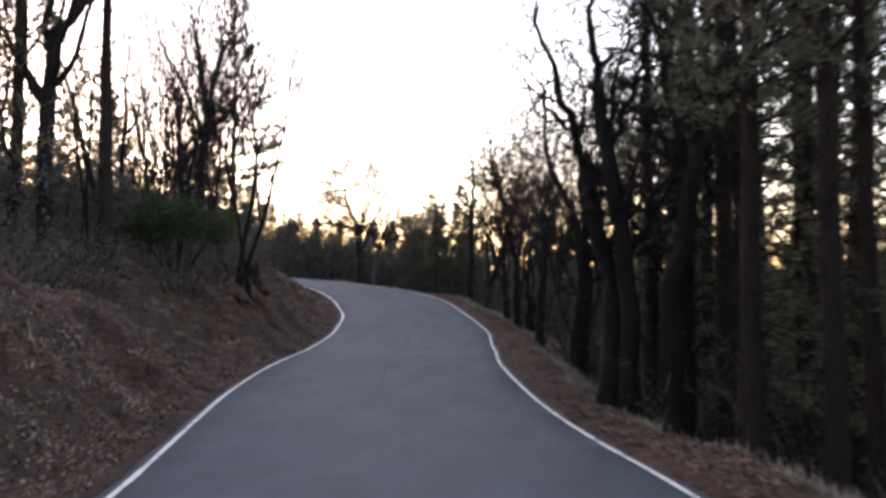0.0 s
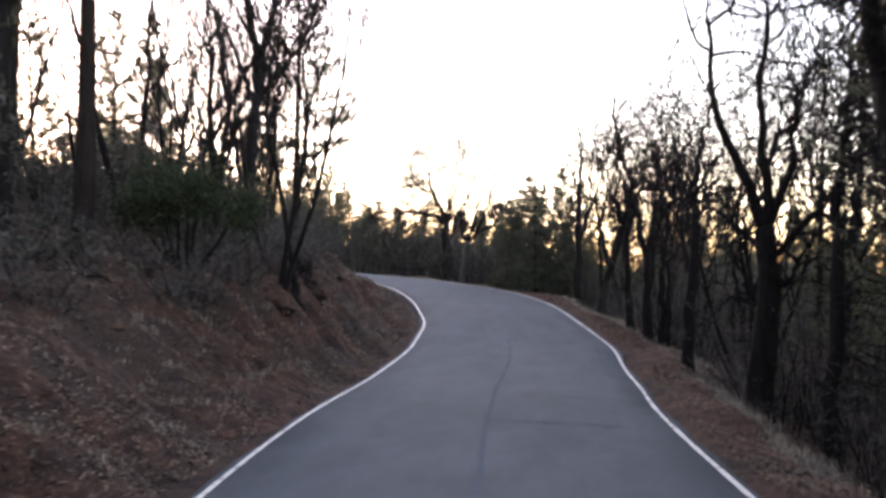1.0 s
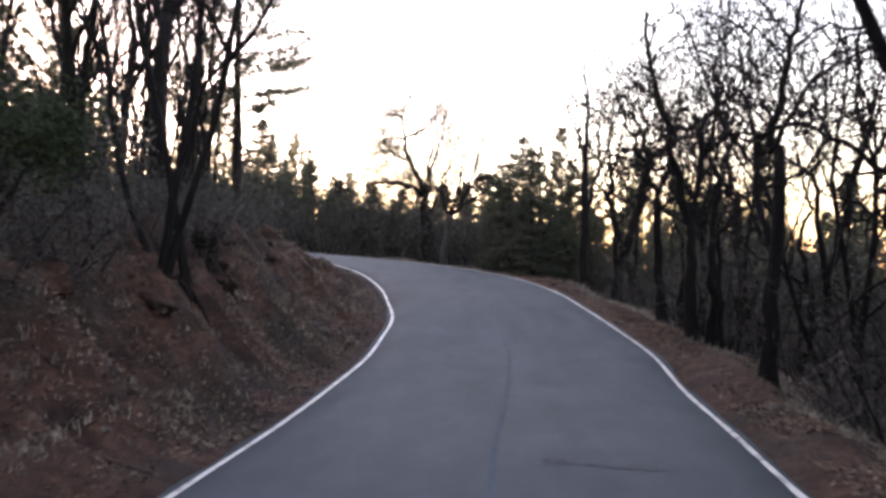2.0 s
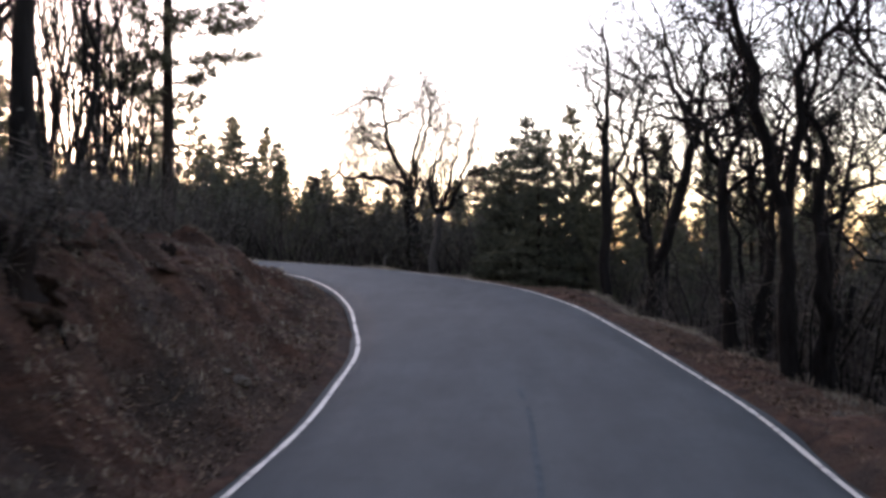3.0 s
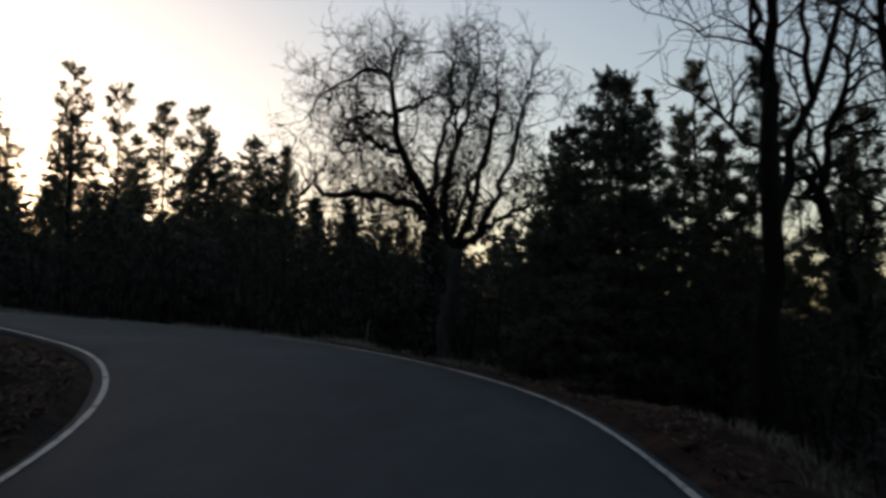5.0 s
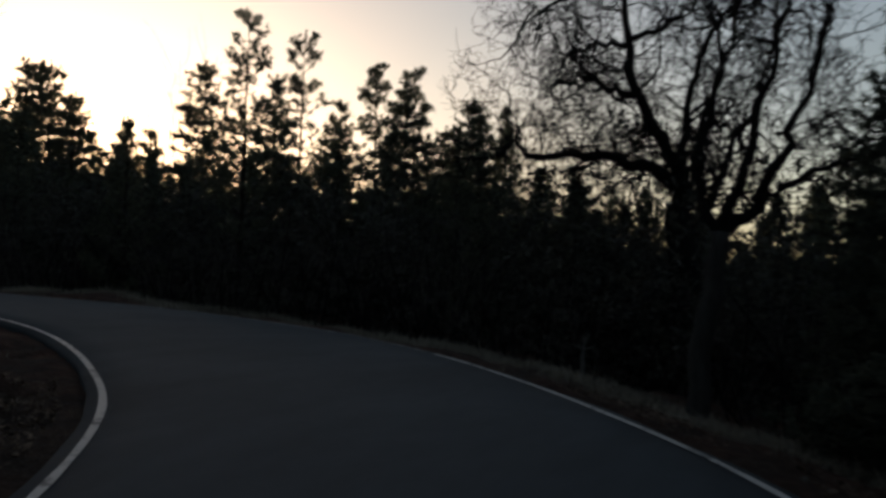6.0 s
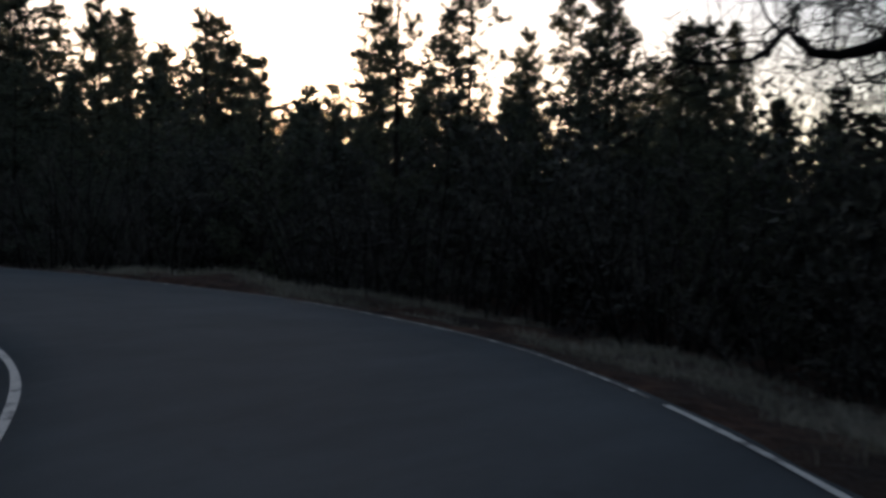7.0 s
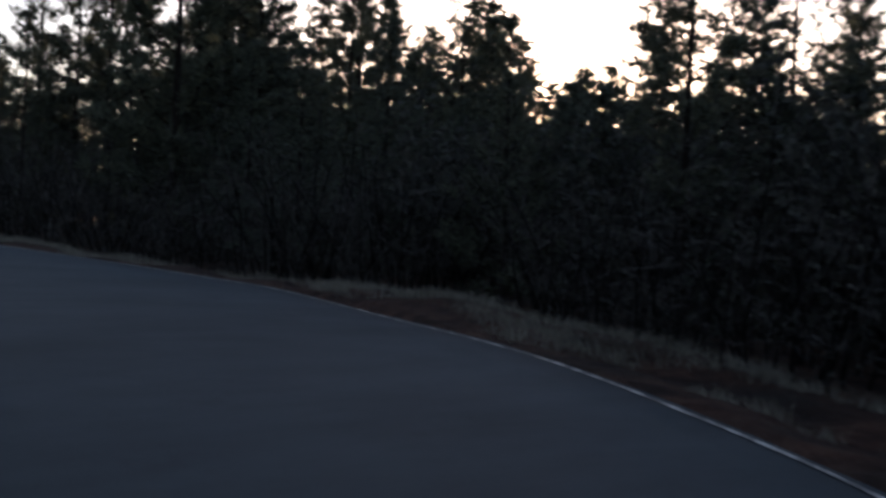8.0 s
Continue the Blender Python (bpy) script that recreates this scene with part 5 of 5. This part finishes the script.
for i, (x, y, k, turn) in enumerate([(-6.06, 28.82, 1.5, 20), (-5.76, 29.33, 1.1, 80), (-6.08, 27.78, 1.6, 140), (-5.62, 30.71, 1.1, 200), (-5.96, 30.61, 1.5, 10), (-5.85, 27.95, 0.9, 300), (-6.37, 27.62, 1.3, 50), (-5.67, 28.58, 0.8, 110),
                                      (-5.21, 30.99, 0.8, 160), (-5.47, 29.73, 0.9, 30), (-5.72, 27.10, 1.3, 250), (-5.37, 26.31, 1.0, 330), (-6.16, 31.77, 1.3, 75), (-5.74, 32.69, 1.1, 190), (-5.40, 24.18, 1.0, 215), (-5.87, 22.51, 1.2, 15)]):
    ob = copy_thing(lumps[i % 5], pose(x, y, ground_at(x, y) - 0.06 * k, 0, 30, turn * 0.3 - 20))
    ob.scale = (k * 1.1, k * 1.5, k)
    tagged(ob, "hard ragged lump of red earth in the cut bank", "earth lump", "bank lumps")
retire(lumps)

# tar-sealed cracks across the road
def tar_seam(a, b, wide, seed, name="tar_seam"):
    n = 26
    u = np.linspace(0, 1, n)
    a, b = np.array(a), np.array(b)
    nrm = np.array([-(b - a)[1], (b - a)[0]]) / np.linalg.norm(b - a)
    mid = a + (b - a) * u[:, None] + nrm * (0.05 * hash_noise(u * 4, 0 * u + seed, 1.0, seed) + 0.02 * hash_noise(u * 17, 0 * u, 1.0, seed + 3))[:, None]
    w = wide * (0.65 + 0.45 * hash_noise(u * 9, 0 * u + 2, 1.0, seed + 5)) * np.minimum(1, np.minimum(u, 1 - u) * 12 + 0.1)
    ob = ribbon(name, mid - nrm * w[:, None], mid + nrm * w[:, None], 0.0, TAR)
    zb = survey(mid[:, 0], mid[:, 1])
    lift = 0.035 * (1 - np.clip((zb[1] + 2.35) / 2.35, 0, 1) ** 2) + 0.006
    for i, v in enumerate(ob.data.vertices):
        v.co.z += lift[i % n]
    return tagged(ob, "dark tar-sealed crack across the asphalt", "road patch", kind="structure")


tar_seam((-1.08, 18.63), (0.67, 18.3), 0.15, 1)
tar_seam((-0.71, 21.33), (0.28, 21.03), 0.13, 2)
tar_seam((-3.56, 32.56), (-2.2, 32.64), 0.013, 4)
tar_seam((-3.62, 32.7), (-3.5, 32.1), 0.014, 7)
tar_seam((-3.62, 31.0), (-3.5, 33.0), 0.012, 5)
tar_seam((-4.05, 34.9), (-3.5, 35.1), 0.012, 6)


# ---- dead leaves, sticks, grass ----
def leaf_litter():
    rng = np.random.default_rng(31)
    s = Soup()
    n = 330000
    x, y = rng.uniform(-9, 4.5, n), rng.uniform(2, 47, n)
    _, d, side, _, _ = survey(x, y)
    thick = np.clip(0.45 + 0.75 * hash_noise(x, y, 1.3, 11) + 0.3 * hash_noise(x, y, 0.45, 14) + 0.45 * (side < 0) * np.clip((2.3 - d) / 1.2, 0, 1), 0.06, 1)
    near = np.where(side < 0, np.exp(-np.maximum(d - 0.8, 0) / 3.5), np.exp(-np.maximum(d - 0.6, 0) / 1.6))
    ok = (d > 0.32) & (d < 6.5) & (rng.random(n) < thick * near * 1.4)
    x, y = x[ok], y[ok]
    z = land(x, y) + rng.uniform(0.004, 0.03, len(x))
    a = rng.uniform(0, 6.28, len(x))
    size = rng.uniform(0.011, 0.034, len(x))
    tip = rng.normal(0, 0.5, (len(x), 2))
    ca, sa2 = np.cos(a) * size, np.sin(a) * size
    v = np.stack([np.column_stack([x - ca, y - sa2, z + size * tip[:, 0]]), np.column_stack([x + sa2 * 0.6, y - ca * 0.6, z + size * tip[:, 1] * 0.6]),
                  np.column_stack([x + ca, y + sa2, z + np.abs(size * tip[:, 0]) * 0.8]), np.column_stack([x - sa2 * 0.6, y + ca * 0.6, z + size * 0.3])], 1).reshape(-1, 3)
    s.put(v, [(4 * i, 4 * i + 1, 4 * i + 2, 4 * i + 3) for i in range(len(x))])
    tagged(new("leaf_litter", s.mesh("leaf_litter", DEAD_LEAVES, False)), "brown curled dead leaves strewn over the bank", "leaf litter", kind="stuff")


def sticks():
    rng = np.random.default_rng(32)
    s = Soup()
    k = 0
    while k < 150:
        x, y = rng.uniform(-8, 4.5), rng.uniform(3, 46)
        _, d, side, _, _ = survey([x], [y])
        if not 0.4 < d[0] < 5:
            continue
        a, ln = rng.uniform(0, 6.28), rng.uniform(0.12, 0.4)
        xs = x + np.cos(a) * ln * np.linspace(-0.5, 0.5, 4) + rng.normal(0, 0.035, 4)
        ys = y + np.sin(a) * ln * np.linspace(-0.5, 0.5, 4) + rng.normal(0, 0.013, 4)
        s.tube(np.column_stack([xs, ys, land(xs, ys) + 0.025]), np.linspace(0.007, 0.003, 4), 4)
        k += 1
    tagged(new("sticks", s.mesh("sticks", OAK_BARK)), "thin grey fallen sticks in the litter", "sticks", kind="stuff")


def grass(name, seed, count, box, rule, tall, label, blades=18):
    rng = np.random.default_rng(seed)
    s = Soup()
    n = count * 12
    x, y = rng.uniform(box[0], box[2], n), rng.uniform(box[1], box[3], n)
    _, d, side, way, _ = survey(x, y)
    ok = np.array([rule(a, b, c, p, q) for a, b, c, p, q in zip(side, d, way, x, y)]) & (hash_noise(x, y, 1.4, 9) > -0.35)
    x, y = x[ok][:count], y[ok][:count]
    z = land(x, y)
    for px, py, pz in zip(x, y, z):
        k = blades
        h = tall * rng.uniform(0.5, 1.15)
        a = rng.uniform(0, 6.28, k)
        base = np.column_stack([px + rng.normal(0, 0.09, k), py + rng.normal(0, 0.09, k), np.full(k, pz - 0.03)])
        out = np.column_stack([np.cos(a), np.sin(a), np.zeros(k)])
        ln = h * rng.uniform(0.5, 1.1, k)[:, None]
        bow = rng.uniform(0.2, 1.1, k)[:, None]
        sd = np.column_stack([-np.sin(a), np.cos(a), np.zeros(k)]) * 0.004
        mid = base + out * ln * bow * 0.35 + np.array([0, 0, 1]) * ln * 0.6
        tip = base + out * ln * bow + np.array([0, 0, 1]) * ln * (1 - 0.25 * bow)
        v = np.stack([base - sd, base + sd, mid + sd * 0.8, mid - sd * 0.8, tip], 1).reshape(-1, 3)
        s.put(v, [f for i in range(k) for f in ((5 * i, 5 * i + 1, 5 * i + 2, 5 * i + 3), (5 * i + 3, 5 * i + 2, 5 * i + 4))])
    tagged(new(name, s.mesh(name, DRY_GRASS, False)), label, "grass", kind="stuff")


leaf_litter()
sticks()
grass("verge_grass", 41, 3600, (-48, 38, 1, 56), lambda side, d, s, x, y: side > 0 and 0.65 + 0.2 * math.sin(s * 1.7) < d < 2.8 and s > 44, 0.2, "pale dry grass tussocks on the outer verge", 16)
grass("shoulder_grass", 42, 700, (-2, 6, 4.5, 46), lambda side, d, s, x, y: side > 0 and 1.1 < d < 2.3 and s < 46, 0.2, "sparse dry grass along the shoulder's crest", 18)
grass("bank_grass", 43, 1000, (-12, 8, -3, 46), lambda side, d, s, x, y: side < 0 and 0.7 < d < 4.5, 0.14, "thin dry grass among the leaves on the bank", 14)
